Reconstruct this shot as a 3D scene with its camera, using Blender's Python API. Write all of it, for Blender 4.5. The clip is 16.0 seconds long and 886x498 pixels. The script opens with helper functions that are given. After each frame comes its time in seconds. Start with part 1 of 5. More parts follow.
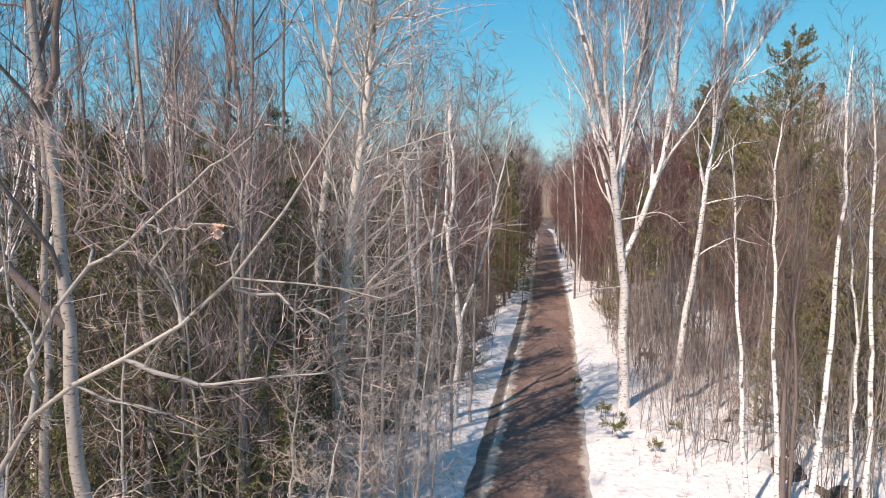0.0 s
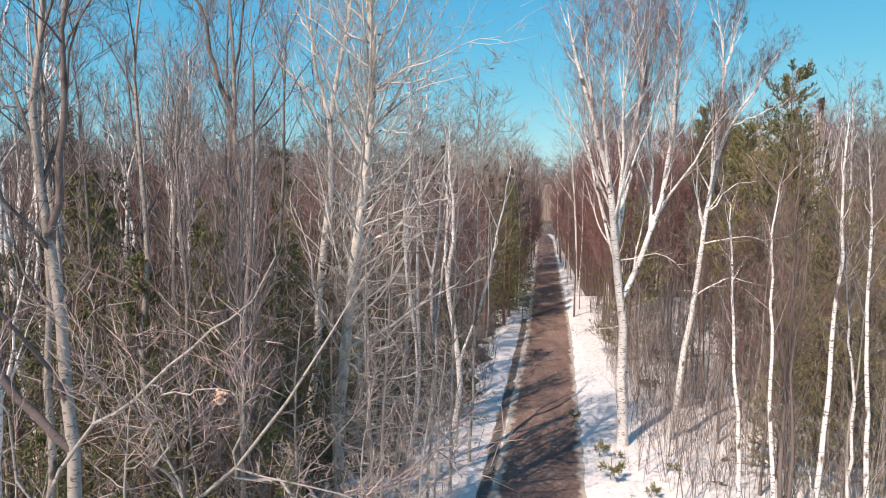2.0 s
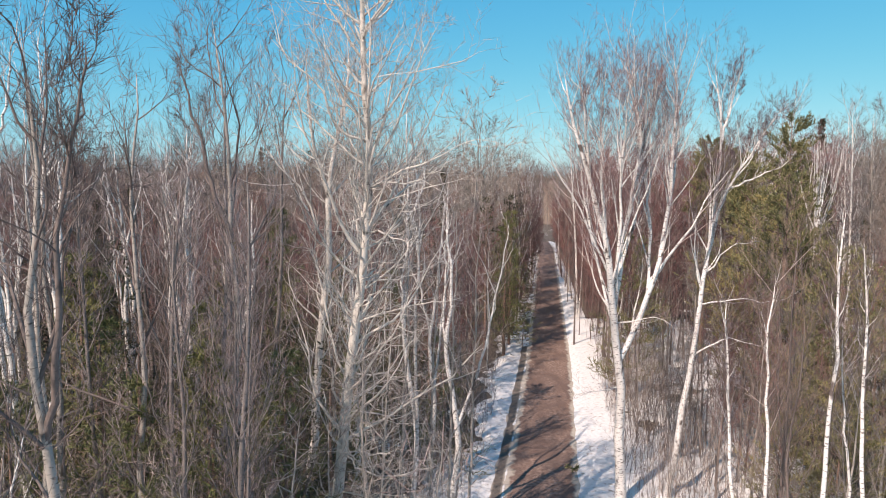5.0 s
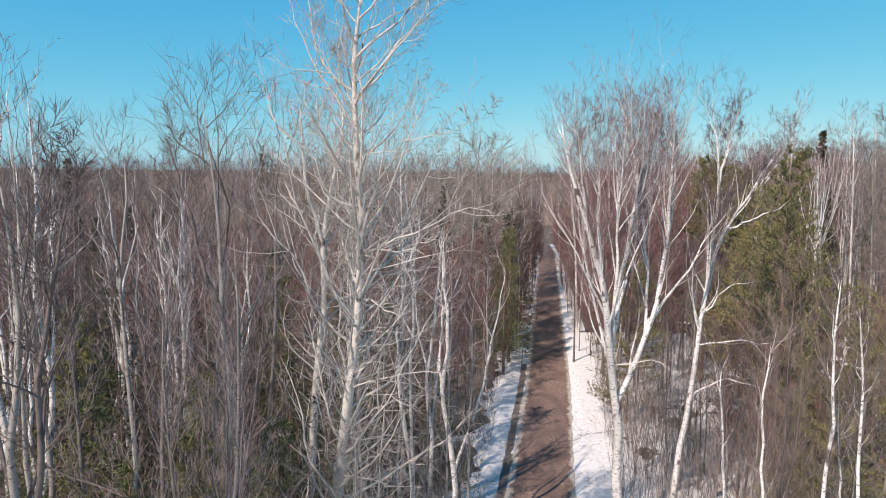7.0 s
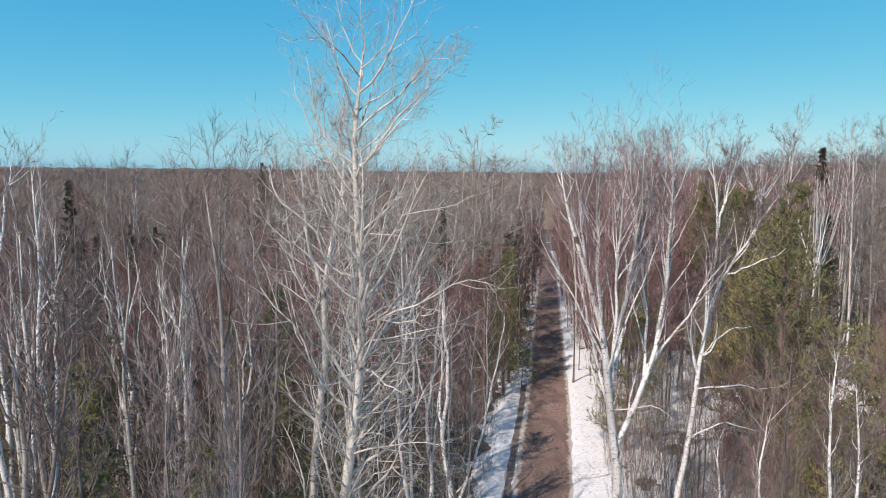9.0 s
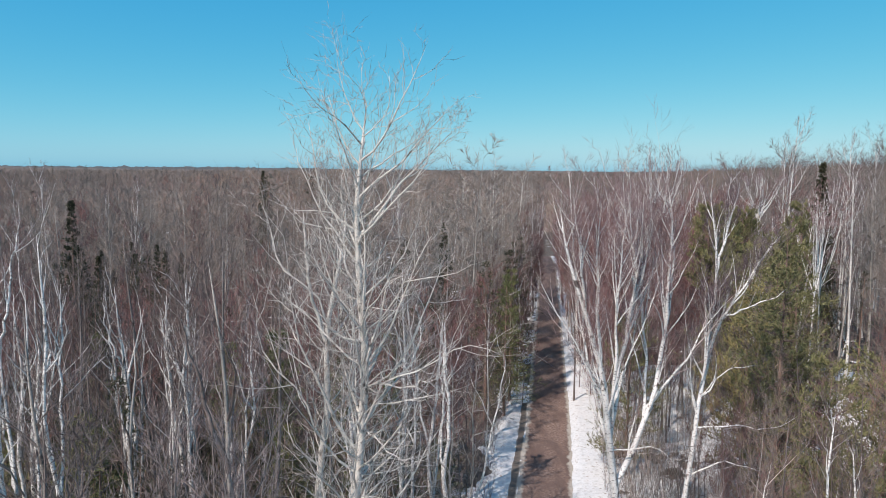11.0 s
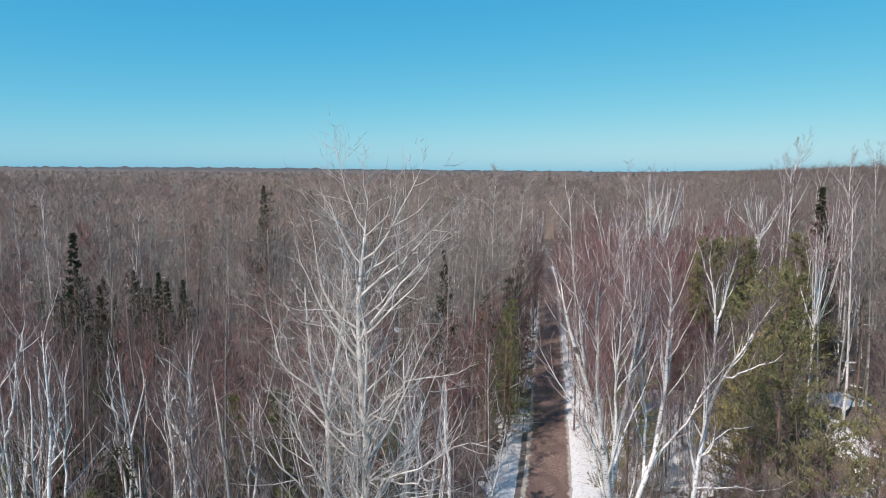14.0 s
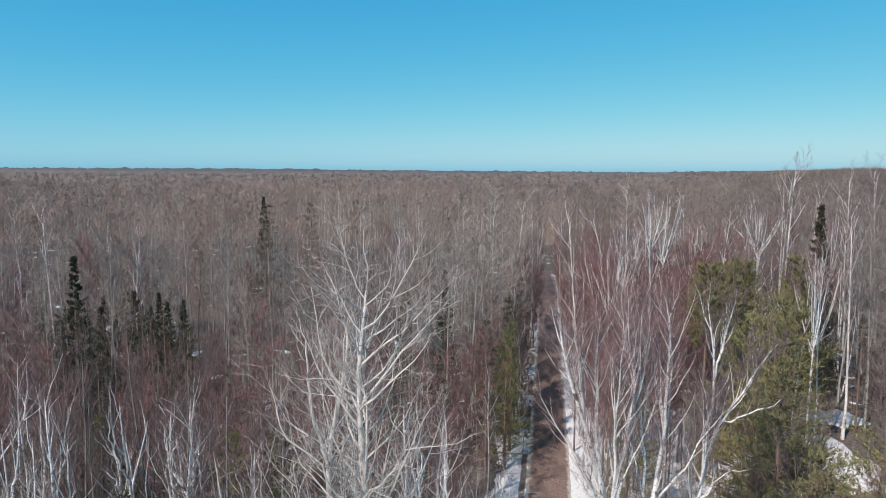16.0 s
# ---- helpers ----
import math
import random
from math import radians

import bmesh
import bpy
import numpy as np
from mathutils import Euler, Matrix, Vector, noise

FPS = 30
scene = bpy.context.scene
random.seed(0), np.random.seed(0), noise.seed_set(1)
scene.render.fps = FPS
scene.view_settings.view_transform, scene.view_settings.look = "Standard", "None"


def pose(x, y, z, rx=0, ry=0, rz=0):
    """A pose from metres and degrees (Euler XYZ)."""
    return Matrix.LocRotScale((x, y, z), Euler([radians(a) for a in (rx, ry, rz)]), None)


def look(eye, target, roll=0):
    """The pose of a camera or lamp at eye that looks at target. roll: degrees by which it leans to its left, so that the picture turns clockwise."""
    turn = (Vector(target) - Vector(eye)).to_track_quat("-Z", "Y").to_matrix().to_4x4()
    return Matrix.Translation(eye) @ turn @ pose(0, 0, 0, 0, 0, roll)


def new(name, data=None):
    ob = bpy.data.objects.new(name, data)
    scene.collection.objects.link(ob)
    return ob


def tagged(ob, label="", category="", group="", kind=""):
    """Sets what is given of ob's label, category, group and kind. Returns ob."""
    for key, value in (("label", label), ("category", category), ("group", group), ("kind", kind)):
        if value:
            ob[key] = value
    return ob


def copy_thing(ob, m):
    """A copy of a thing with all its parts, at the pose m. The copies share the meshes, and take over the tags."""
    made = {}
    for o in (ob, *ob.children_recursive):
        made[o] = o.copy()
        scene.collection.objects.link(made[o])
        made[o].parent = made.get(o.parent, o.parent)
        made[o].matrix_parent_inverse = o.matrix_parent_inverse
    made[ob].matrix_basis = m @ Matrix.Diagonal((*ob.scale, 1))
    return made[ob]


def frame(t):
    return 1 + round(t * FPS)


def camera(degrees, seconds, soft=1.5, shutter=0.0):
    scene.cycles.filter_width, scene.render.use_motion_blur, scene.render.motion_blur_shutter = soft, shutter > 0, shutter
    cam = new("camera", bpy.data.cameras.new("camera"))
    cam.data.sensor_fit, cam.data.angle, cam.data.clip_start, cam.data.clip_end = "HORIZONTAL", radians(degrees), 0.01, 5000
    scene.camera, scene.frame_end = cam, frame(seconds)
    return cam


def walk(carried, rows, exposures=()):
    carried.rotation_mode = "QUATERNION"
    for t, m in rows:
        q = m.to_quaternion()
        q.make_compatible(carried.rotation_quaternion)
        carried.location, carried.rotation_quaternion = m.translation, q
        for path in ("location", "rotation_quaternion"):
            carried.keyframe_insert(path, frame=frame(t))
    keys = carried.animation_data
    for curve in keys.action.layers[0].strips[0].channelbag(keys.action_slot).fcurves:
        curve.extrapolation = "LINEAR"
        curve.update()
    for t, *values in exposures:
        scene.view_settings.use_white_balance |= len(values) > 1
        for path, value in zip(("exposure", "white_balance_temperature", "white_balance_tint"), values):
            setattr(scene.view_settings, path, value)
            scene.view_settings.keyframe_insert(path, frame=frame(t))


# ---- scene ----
cam = camera(68.0, 16.0, soft=1.0)
PATH = [  # t, x, y, z, yaw, pitch, roll
    (0.0, -0.066, -0.376, 8.646, -0.46, -5.30, -0.54),
    (0.5, -0.061, -0.369, 9.060, -0.45, -5.34, -0.56),
    (1.0, -0.058, -0.361, 9.456, -0.44, -5.39, -0.57),
    (1.5, -0.056, -0.354, 9.850, -0.44, -5.44, -0.58),
    (2.0, -0.058, -0.347, 10.246, -0.43, -5.49, -0.59),
    (2.5, -0.062, -0.340, 10.645, -0.43, -5.53, -0.60),
    (3.0, -0.067, -0.332, 11.053, -0.43, -5.57, -0.60),
    (3.5, -0.070, -0.318, 11.475, -0.42, -5.61, -0.59),
    (4.0, -0.064, -0.293, 11.905, -0.40, -5.65, -0.58),
    (6.5, 0.239, 0.063, 14.072, -0.17, -6.24, -0.27),
    (7.0, 0.250, 0.099, 14.518, -0.15, -6.29, -0.27),
    (7.5, 0.254, 0.122, 14.973, -0.14, -6.33, -0.27),
    (8.0, 0.253, 0.139, 15.428, -0.13, -6.37, -0.28),
    (8.5, 0.252, 0.152, 15.875, -0.12, -6.41, -0.29),
    (9.0, 0.250, 0.162, 16.301, -0.12, -6.45, -0.30),
    (11.5, 0.228, 0.192, 18.367, -0.05, -6.70, -0.20),
    (12.0, 0.224, 0.207, 18.735, -0.04, -6.71, -0.19),
    (12.5, 0.222, 0.227, 19.130, -0.04, -6.71, -0.18),
    (13.0, 0.220, 0.249, 19.552, -0.05, -6.71, -0.17),
    (13.5, 0.218, 0.273, 19.990, -0.05, -6.72, -0.15),
    (14.0, 0.216, 0.298, 20.433, -0.05, -6.72, -0.14),
    (14.5, 0.216, 0.323, 20.872, -0.05, -6.72, -0.12),
    (15.0, 0.215, 0.346, 21.307, -0.06, -6.71, -0.11),
    (15.5, 0.215, 0.366, 21.735, -0.06, -6.71, -0.09),
    (16.0, 0.215, 0.384, 22.148, -0.06, -6.70, -0.08),
]
walk(cam, [(t, pose(x, y, z, 90 + pitch, roll, yaw)) for t, x, y, z, yaw, pitch, roll in PATH], [(0.0, 0.40, 7480, 18), (4.2, 0.41, 7480, 18), (6.5, 0.32, 7100, 16), (9.0, 0.21, 6800, 13), (11.5, 0.12, 6480, 10), (16.0, 0.10, 6450, 10)])

# ---- world, sun ----
SUN_TO = Vector((-0.64, -0.77, 0.0)).normalized()
SUN_UP = radians(47)
world = bpy.data.worlds.new("sky")
scene.world = world
world.use_nodes = True
wn = world.node_tree.nodes
sky = wn.new("ShaderNodeTexSky")
sky.sky_type, sky.sun_disc = "NISHITA", False
sky.sun_elevation, sky.sun_rotation = SUN_UP, math.atan2(SUN_TO.x, SUN_TO.y)
sky.altitude, sky.air_density, sky.dust_density, sky.ozone_density = 300.0, 0.55, 1.0, 2.0
parts = wn.new("ShaderNodeSeparateColor")
whole = wn.new("ShaderNodeCombineColor")
world.node_tree.links.new(sky.outputs[0], parts.inputs[0])
for i, (power, gain) in enumerate(((1.55, 0.385), (0.57, 2.16), (0.20, 4.35))):  # a clear, even, cyan spring sky
    curve, scale = wn.new("ShaderNodeMath"), wn.new("ShaderNodeMath")
    curve.operation, scale.operation = "POWER", "MULTIPLY"
    curve.inputs[1].default_value, scale.inputs[1].default_value = power, gain
    world.node_tree.links.new(parts.outputs[i], curve.inputs[0])
    world.node_tree.links.new(curve.outputs[0], scale.inputs[0])
    world.node_tree.links.new(scale.outputs[0], whole.inputs[i])
wn["Background"].inputs[1].default_value = 0.115
world.node_tree.links.new(whole.outputs[0], wn["Background"].inputs[0])
sun = new("sun", bpy.data.lights.new("sun", "SUN"))
sun.data.energy, sun.data.angle, sun.data.color = 5.0, radians(0.5), (1.0, 0.90, 0.835)
sun_way = Vector((SUN_TO.x * math.cos(SUN_UP), SUN_TO.y * math.cos(SUN_UP), math.sin(SUN_UP)))
sun.matrix_world = look(sun_way * 80, (0, 0, 0))


# ---- materials ----
def material(name, rough=0.85, spec=0.25):
    m = bpy.data.materials.new(name)
    m.use_nodes = True
    b = m.node_tree.nodes["Principled BSDF"]
    b.inputs["Roughness"].default_value = rough
    b.inputs["Specular IOR Level"].default_value = spec
    return m, m.node_tree.nodes, m.node_tree.links, b


def ramp(n, l, value, stops):
    r = n.new("ShaderNodeValToRGB")
    e = r.color_ramp.elements
    while len(e) < len(stops):
        e.new(0.5)
    for k, (p, c) in zip(e, stops):
        k.position, k.color = p, (*c, 1)
    l.new(value, r.inputs[0])
    return r.outputs[0]


def noise_at(n, l, coords, scale, stretch=(1, 1, 1), detail=4.0):
    mp = n.new("ShaderNodeMapping")
    mp.inputs["Scale"].default_value = stretch
    l.new(coords, mp.inputs[0])
    t = n.new("ShaderNodeTexNoise")
    t.inputs["Scale"].default_value, t.inputs["Detail"].default_value = scale, detail
    l.new(mp.outputs[0], t.inputs["Vector"])
    return t.outputs["Fac"]


def mix(n, l, fac, a, b, blend="MIX"):
    x = n.new("ShaderNodeMix")
    x.data_type, x.blend_type = "RGBA", blend
    for socket, value in ((x.inputs[0], fac), (x.inputs[6], a), (x.inputs[7], b)):
        if isinstance(value, (int, float)):
            socket.default_value = value
        elif isinstance(value, tuple):
            socket.default_value = (*value, 1)
        else:
            l.new(value, socket)
    return x.outputs[2]


def relief(n, l, b, height, strength, distance):
    u = n.new("ShaderNodeBump")
    u.inputs["Strength"].default_value, u.inputs["Distance"].default_value = strength, distance
    l.new(height, u.inputs["Height"])
    l.new(u.outputs[0], b.inputs["Normal"])


def bark(name, pale, mid, dark, bands, amount):
    """Bark with lenticel bands across the stem, knots and stains; each tree a little different."""
    m, n, l, b = material(name, 0.8, 0.2)
    co = n.new("ShaderNodeTexCoord").outputs["Object"]
    info = n.new("ShaderNodeObjectInfo").outputs["Random"]
    broad = noise_at(n, l, co, 0.9, (1, 1, 0.5))
    col = mix(n, l, ramp(n, l, broad, [(0.35, (0, 0, 0)), (0.7, (1, 1, 1))]), pale, mid)
    lines = noise_at(n, l, co, bands, (2.2, 2.2, 6.0), 3.0)
    col = mix(n, l, ramp(n, l, lines, [(amount, (0, 0, 0)), (amount + 0.10, (0.9, 0.9, 0.9))]), col, dark)
    knots = noise_at(n, l, co, 2.3, (1.4, 1.4, 0.7), 2.0)
    col = mix(n, l, ramp(n, l, knots, [(0.63, (0, 0, 0)), (0.70, (1, 1, 1))]), col, dark)
    tint = ramp(n, l, info, [(0.0, (0.85, 0.84, 0.83)), (0.5, (0.97, 0.96, 0.95)), (1.0, (1.0, 0.98, 0.95))])
    l.new(mix(n, l, 1.0, col, tint, "MULTIPLY"), b.inputs["Base Color"])
    relief(n, l, b, lines, 0.5, 0.02)
    return m


def twig(name, a, b2, c, patchy=False):
    """Fine wood: every twig of a crown has its own shade between three tones."""
    m, n, l, b = material(name, 0.75, 0.3)
    geo = n.new("ShaderNodeNewGeometry").outputs["Random Per Island"]
    info = n.new("ShaderNodeObjectInfo").outputs["Random"]
    col = ramp(n, l, geo, [(0.0, a), (0.5, b2), (1.0, c)])
    tint = ramp(n, l, info, [(0.0, (0.68, 0.69, 0.71)), (0.5, (1, 1, 1)), (1.0, (1.22, 1.08, 1.0))])
    col = mix(n, l, 1.0, col, tint, "MULTIPLY")
    if patchy:
        place = n.new("ShaderNodeNewGeometry").outputs["Position"]
        for size in (0.17, 0.03):
            lot = ramp(n, l, noise_at(n, l, place, size, (1, 1, 0.5), 2.0), [(0.34, (0.66, 0.66, 0.68)), (0.5, (1, 1, 1)), (0.66, (1.28, 1.22, 1.18))])
            col = mix(n, l, 1.0, col, lot, "MULTIPLY")
    l.new(col, b.inputs["Base Color"])
    return m


BIRCH = bark("birch_bark", (0.80, 0.795, 0.79), (0.60, 0.585, 0.57), (0.12, 0.10, 0.095), 3.8, 0.55)
ASPEN = bark("aspen_bark", (0.67, 0.64, 0.60), (0.50, 0.475, 0.445), (0.14, 0.13, 0.12), 3.4, 0.61)
GREY = bark("grey_bark", (0.42, 0.395, 0.37), (0.24, 0.225, 0.21), (0.09, 0.08, 0.075), 5.0, 0.57)
DIM = bark("dim_bark", (0.25, 0.228, 0.22), (0.155, 0.142, 0.138), (0.07, 0.062, 0.06), 5.0, 0.57)
DARK = bark("brown_bark", (0.19, 0.16, 0.15), (0.135, 0.11, 0.105), (0.08, 0.065, 0.06), 4.0, 0.60)
PALE = bark("thicket_bark", (0.46, 0.425, 0.395), (0.33, 0.302, 0.278), (0.11, 0.095, 0.085), 4.0, 0.62)
LILAC_TWIG = twig("lilac_twig", (0.15, 0.124, 0.128), (0.235, 0.20, 0.203), (0.34, 0.302, 0.303))
DRY_TWIG = twig("dry_twig", (0.20, 0.168, 0.15), (0.29, 0.25, 0.228), (0.40, 0.357, 0.33))
PALE_TWIG = twig("thicket_twig", (0.246, 0.207, 0.185), (0.370, 0.319, 0.291), (0.504, 0.448, 0.414))
PINE_BARK = bark("pine_bark", (0.24, 0.16, 0.13), (0.16, 0.115, 0.095), (0.06, 0.05, 0.045), 5.0, 0.55)
BIRCH_TWIG = twig("birch_twig", (0.13, 0.085, 0.090), (0.18, 0.125, 0.132), (0.25, 0.187, 0.195))
BIRCH_BRANCH = twig("birch_branch", (0.26, 0.20, 0.195), (0.48, 0.43, 0.42), (0.68, 0.65, 0.63))
ASPEN_TWIG = twig("aspen_twig", (0.22, 0.188, 0.17), (0.32, 0.283, 0.26), (0.44, 0.402, 0.375))
GREY_TWIG = twig("grey_twig", (0.075, 0.058, 0.055), (0.115, 0.093, 0.089), (0.18, 0.152, 0.147))
ASH_TWIG = twig("ash_twig", (0.150, 0.132, 0.117), (0.220, 0.197, 0.178), (0.317, 0.289, 0.263))
RED_TWIG = twig("red_twig", (0.13, 0.06, 0.059), (0.178, 0.094, 0.09), (0.228, 0.138, 0.132))
TAN_TWIG = twig("tan_twig", (0.142, 0.112, 0.096), (0.19, 0.155, 0.135), (0.26, 0.22, 0.193))
PINE_GREEN = twig("pine_needles", (0.098, 0.098, 0.043), (0.182, 0.174, 0.078), (0.275, 0.255, 0.125))
FAR_GREY = twig("far_grey_twig", (0.106, 0.090, 0.082), (0.149, 0.129, 0.116), (0.203, 0.177, 0.157), True)
FAR_RED = twig("far_red_twig", (0.142, 0.077, 0.071), (0.176, 0.104, 0.095), (0.204, 0.135, 0.122), True)
FAR_LILAC = twig("far_lilac_twig", (0.144, 0.120, 0.114), (0.189, 0.161, 0.150), (0.243, 0.209, 0.194), True)
FAR_PALE = twig("far_pale_twig", (0.198, 0.172, 0.152), (0.270, 0.239, 0.212), (0.351, 0.315, 0.280), True)
FAR_TAN = twig("far_tan_twig", (0.162, 0.120, 0.093), (0.209, 0.162, 0.129), (0.257, 0.206, 0.168), True)
FIR_GREEN = twig("fir_needles", (0.070, 0.084, 0.034), (0.118, 0.130, 0.054), (0.180, 0.186, 0.080))
SPRUCE_GREEN = twig("spruce_needles", (0.026, 0.03, 0.018), (0.045, 0.048, 0.026), (0.07, 0.07, 0.038))


def snow_material():
    m, n, l, b = material("snow", 0.7, 0.2)
    co = n.new("ShaderNodeTexCoord").outputs["Object"]
    dirt = noise_at(n, l, co, 3.5, (1, 1, 1), 6.0)
    col = ramp(n, l, dirt, [(0.26, (0.42, 0.405, 0.395)), (0.40, (0.58, 0.575, 0.57)), (0.58, (0.65, 0.647, 0.645)), (0.65, (0.50, 0.475, 0.455)), (0.74, (0.28, 0.24, 0.205))])
    l.new(col, b.inputs["Base Color"])
    relief(n, l, b, noise_at(n, l, co, 2.2, (1, 1, 1), 5.0), 0.6, 0.12)
    return m


def litter_material():
    m, n, l, b = material("leaf_litter", 0.9, 0.15)
    co = n.new("ShaderNodeTexCoord").outputs["Object"]
    leaf = noise_at(n, l, co, 5.0, (1, 1, 1), 8.0)
    col = ramp(n, l, leaf, [(0.3, (0.055, 0.045, 0.037)), (0.5, (0.115, 0.094, 0.078)), (0.7, (0.20, 0.168, 0.142))])
    patch = noise_at(n, l, co, 0.22, (1, 1, 1), 7.0)
    white = ramp(n, l, patch, [(0.64, (0, 0, 0)), (0.67, (1, 1, 1))])
    l.new(mix(n, l, white, col, (0.80, 0.785, 0.765)), b.inputs["Base Color"])
    relief(n, l, b, leaf, 0.8, 0.08)
    return m


def add_to(n, l, value, amount):
    m = n.new("ShaderNodeMath")
    l.new(value, m.inputs[0])
    m.inputs[1].default_value = amount
    return m.outputs[0]


def dirt_material():
    """Red-brown dirt, darker blotches, a dark left rut, tan margins of gravel and dead grass; u is the way across in
    metres.
    """
    m, n, l, b = material("trail_dirt", 0.85, 0.25)
    tc = n.new("ShaderNodeTexCoord")
    co, uv = tc.outputs["Object"], tc.outputs["UV"]
    sep = n.new("ShaderNodeSeparateXYZ")
    l.new(uv, sep.inputs[0])
    grain = noise_at(n, l, co, 6.0, (1, 1, 1), 8.0)
    col = ramp(n, l, grain, [(0.3, (0.115, 0.078, 0.064)), (0.5, (0.19, 0.128, 0.105)), (0.72, (0.285, 0.21, 0.174))])
    blot = noise_at(n, l, co, 0.8, (1, 0.35, 1), 5.0)
    col = mix(n, l, ramp(n, l, blot, [(0.42, (1, 1, 1)), (0.6, (0, 0, 0))]), col, (0.13, 0.088, 0.074))
    edge = n.new("ShaderNodeMath")
    edge.operation = "MULTIPLY_ADD"
    l.new(noise_at(n, l, co, 1.6), edge.inputs[0])
    edge.inputs[1].default_value = 0.8
    ab = n.new("ShaderNodeMath")
    ab.operation = "ABSOLUTE"
    l.new(sep.outputs[0], ab.inputs[0])
    l.new(ab.outputs[0], edge.inputs[2])
    rng = n.new("ShaderNodeMapRange")
    l.new(edge.outputs[0], rng.inputs[0])
    rng.inputs[1].default_value, rng.inputs[2].default_value = 1.68, 1.86
    col = mix(n, l, rng.outputs[0], col, (0.37, 0.332, 0.285))
    rut_band = n.new("ShaderNodeMath")  # a darker ragged band along the left shoulder's rut
    rut_band.operation = "MULTIPLY_ADD"
    l.new(noise_at(n, l, co, 0.9, (1, 0.5, 1)), rut_band.inputs[0])
    rut_band.inputs[1].default_value = 0.3
    l.new(sep.outputs[0], rut_band.inputs[2])
    fac = ramp(n, l, add_to(n, l, rut_band.outputs[0], 2.3), [(0.30, (0, 0, 0)), (0.40, (1, 1, 1)), (0.72, (1, 1, 1)), (0.84, (0, 0, 0))])
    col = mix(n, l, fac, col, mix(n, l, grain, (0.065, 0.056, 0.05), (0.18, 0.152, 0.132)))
    l.new(col, b.inputs["Base Color"])
    relief(n, l, b, grain, 0.7, 0.05)
    return m


SNOW, LITTER, DIRT = snow_material(), litter_material(), dirt_material()


# ---- mesh helpers ----
class Form:
    """Gathers vertices, triangles and quads of one mesh."""

    def __init__(self):
        self.v, self.t, self.q, self.count, self.slot = [], [], [], 0, 0
        self.tm, self.qm = [], []

    def add(self, v, t=None, q=None):
        if t is not None and len(t):
            self.t.append(np.asarray(t) + self.count)
            self.tm.append(np.full(len(t), self.slot))
        if q is not None and len(q):
            self.q.append(np.asarray(q) + self.count)
            self.qm.append(np.full(len(q), self.slot))
        self.v.append(np.asarray(v))
        self.count += len(v)

    def mesh(self, name, mat, smooth=True):
        v = np.concatenate(self.v)
        t = np.concatenate(self.t) if self.t else np.zeros((0, 3), int)
        q = np.concatenate(self.q) if self.q else np.zeros((0, 4), int)
        me = bpy.data.meshes.new(name)
        me.vertices.add(len(v))
        me.vertices.foreach_set("co", v.astype(np.float32).ravel())
        loops = np.concatenate([t.ravel(), q.ravel()]).astype(np.int32)
        me.loops.add(len(loops))
        me.loops.foreach_set("vertex_index", loops)
        me.polygons.add(len(t) + len(q))
        start = np.concatenate([np.arange(len(t)) * 3, len(t) * 3 + np.arange(len(q)) * 4]).astype(np.int32)
        me.polygons.foreach_set("loop_start", start)
        me.polygons.foreach_set("use_smooth", np.full(len(t) + len(q), smooth))
        for one in mat if isinstance(mat, (list, tuple)) else (mat,):
            me.materials.append(one)
        me.polygons.foreach_set("material_index", np.concatenate(self.tm + self.qm).astype(np.int32))
        me.update(calc_edges=True)
        return me


def part(name, form, mat, parent, label="", smooth=True):
    ob = new(name, form.mesh(name, mat, smooth))
    ob.parent = parent
    return tagged(ob, label) if label else ob


def unit(a):
    return a / np.maximum(np.linalg.norm(a, axis=-1, keepdims=True), 1e-9)


def sides_of(tangent):
    ref = np.broadcast_to(np.array((0.83, 0.47, 0.30)), tangent.shape)
    u = unit(np.cross(tangent, ref))
    return u, np.cross(tangent, u)


def tubes(form, path, rad, sides):
    """Tapered round stems: path (P, n, 3), rad (P, n); the last ring closes in a tip."""
    p, n, _ = path.shape
    if p == 0:
        return
    tan = unit(np.gradient(path, axis=1))
    u, w = sides_of(tan)
    a = np.arange(sides) * 2 * np.pi / sides
    ring = path[:, :-1, None] + rad[:, :-1, None, None] * (np.cos(a)[:, None] * u[:, :-1, None] + np.sin(a)[:, None] * w[:, :-1, None])
    each = (n - 1) * sides + 1
    v = np.concatenate([ring.reshape(p, -1, 3), path[:, -1:]], axis=1).reshape(-1, 3)
    k = np.arange(sides)
    k2 = (k + 1) % sides
    base = np.arange(p)[:, None, None] * each
    row = np.arange(n - 2)[None, :, None] * sides
    q = np.stack([base + row + k, base + row + k2, base + row + sides + k2, base + row + sides + k], -1).reshape(-1, 4)
    last = (n - 2) * sides
    t = np.stack([base[:, 0] + last + k, base[:, 0] + last + k2, np.broadcast_to(base[:, 0] + each - 1, (p, sides))], -1).reshape(-1, 3)
    form.add(v, t, q)


def blades(form, base, way, width, rng):
    """Slender single slivers for the finest twigs and needles."""
    n = len(base)
    side = unit(np.cross(way, rng.normal(size=(n, 3)))) * np.reshape(width, (-1, 1)) * 0.5
    v = np.stack([base - side, base + side, base + way], 1).reshape(-1, 3)
    form.add(v, np.arange(n * 3).reshape(-1, 3))


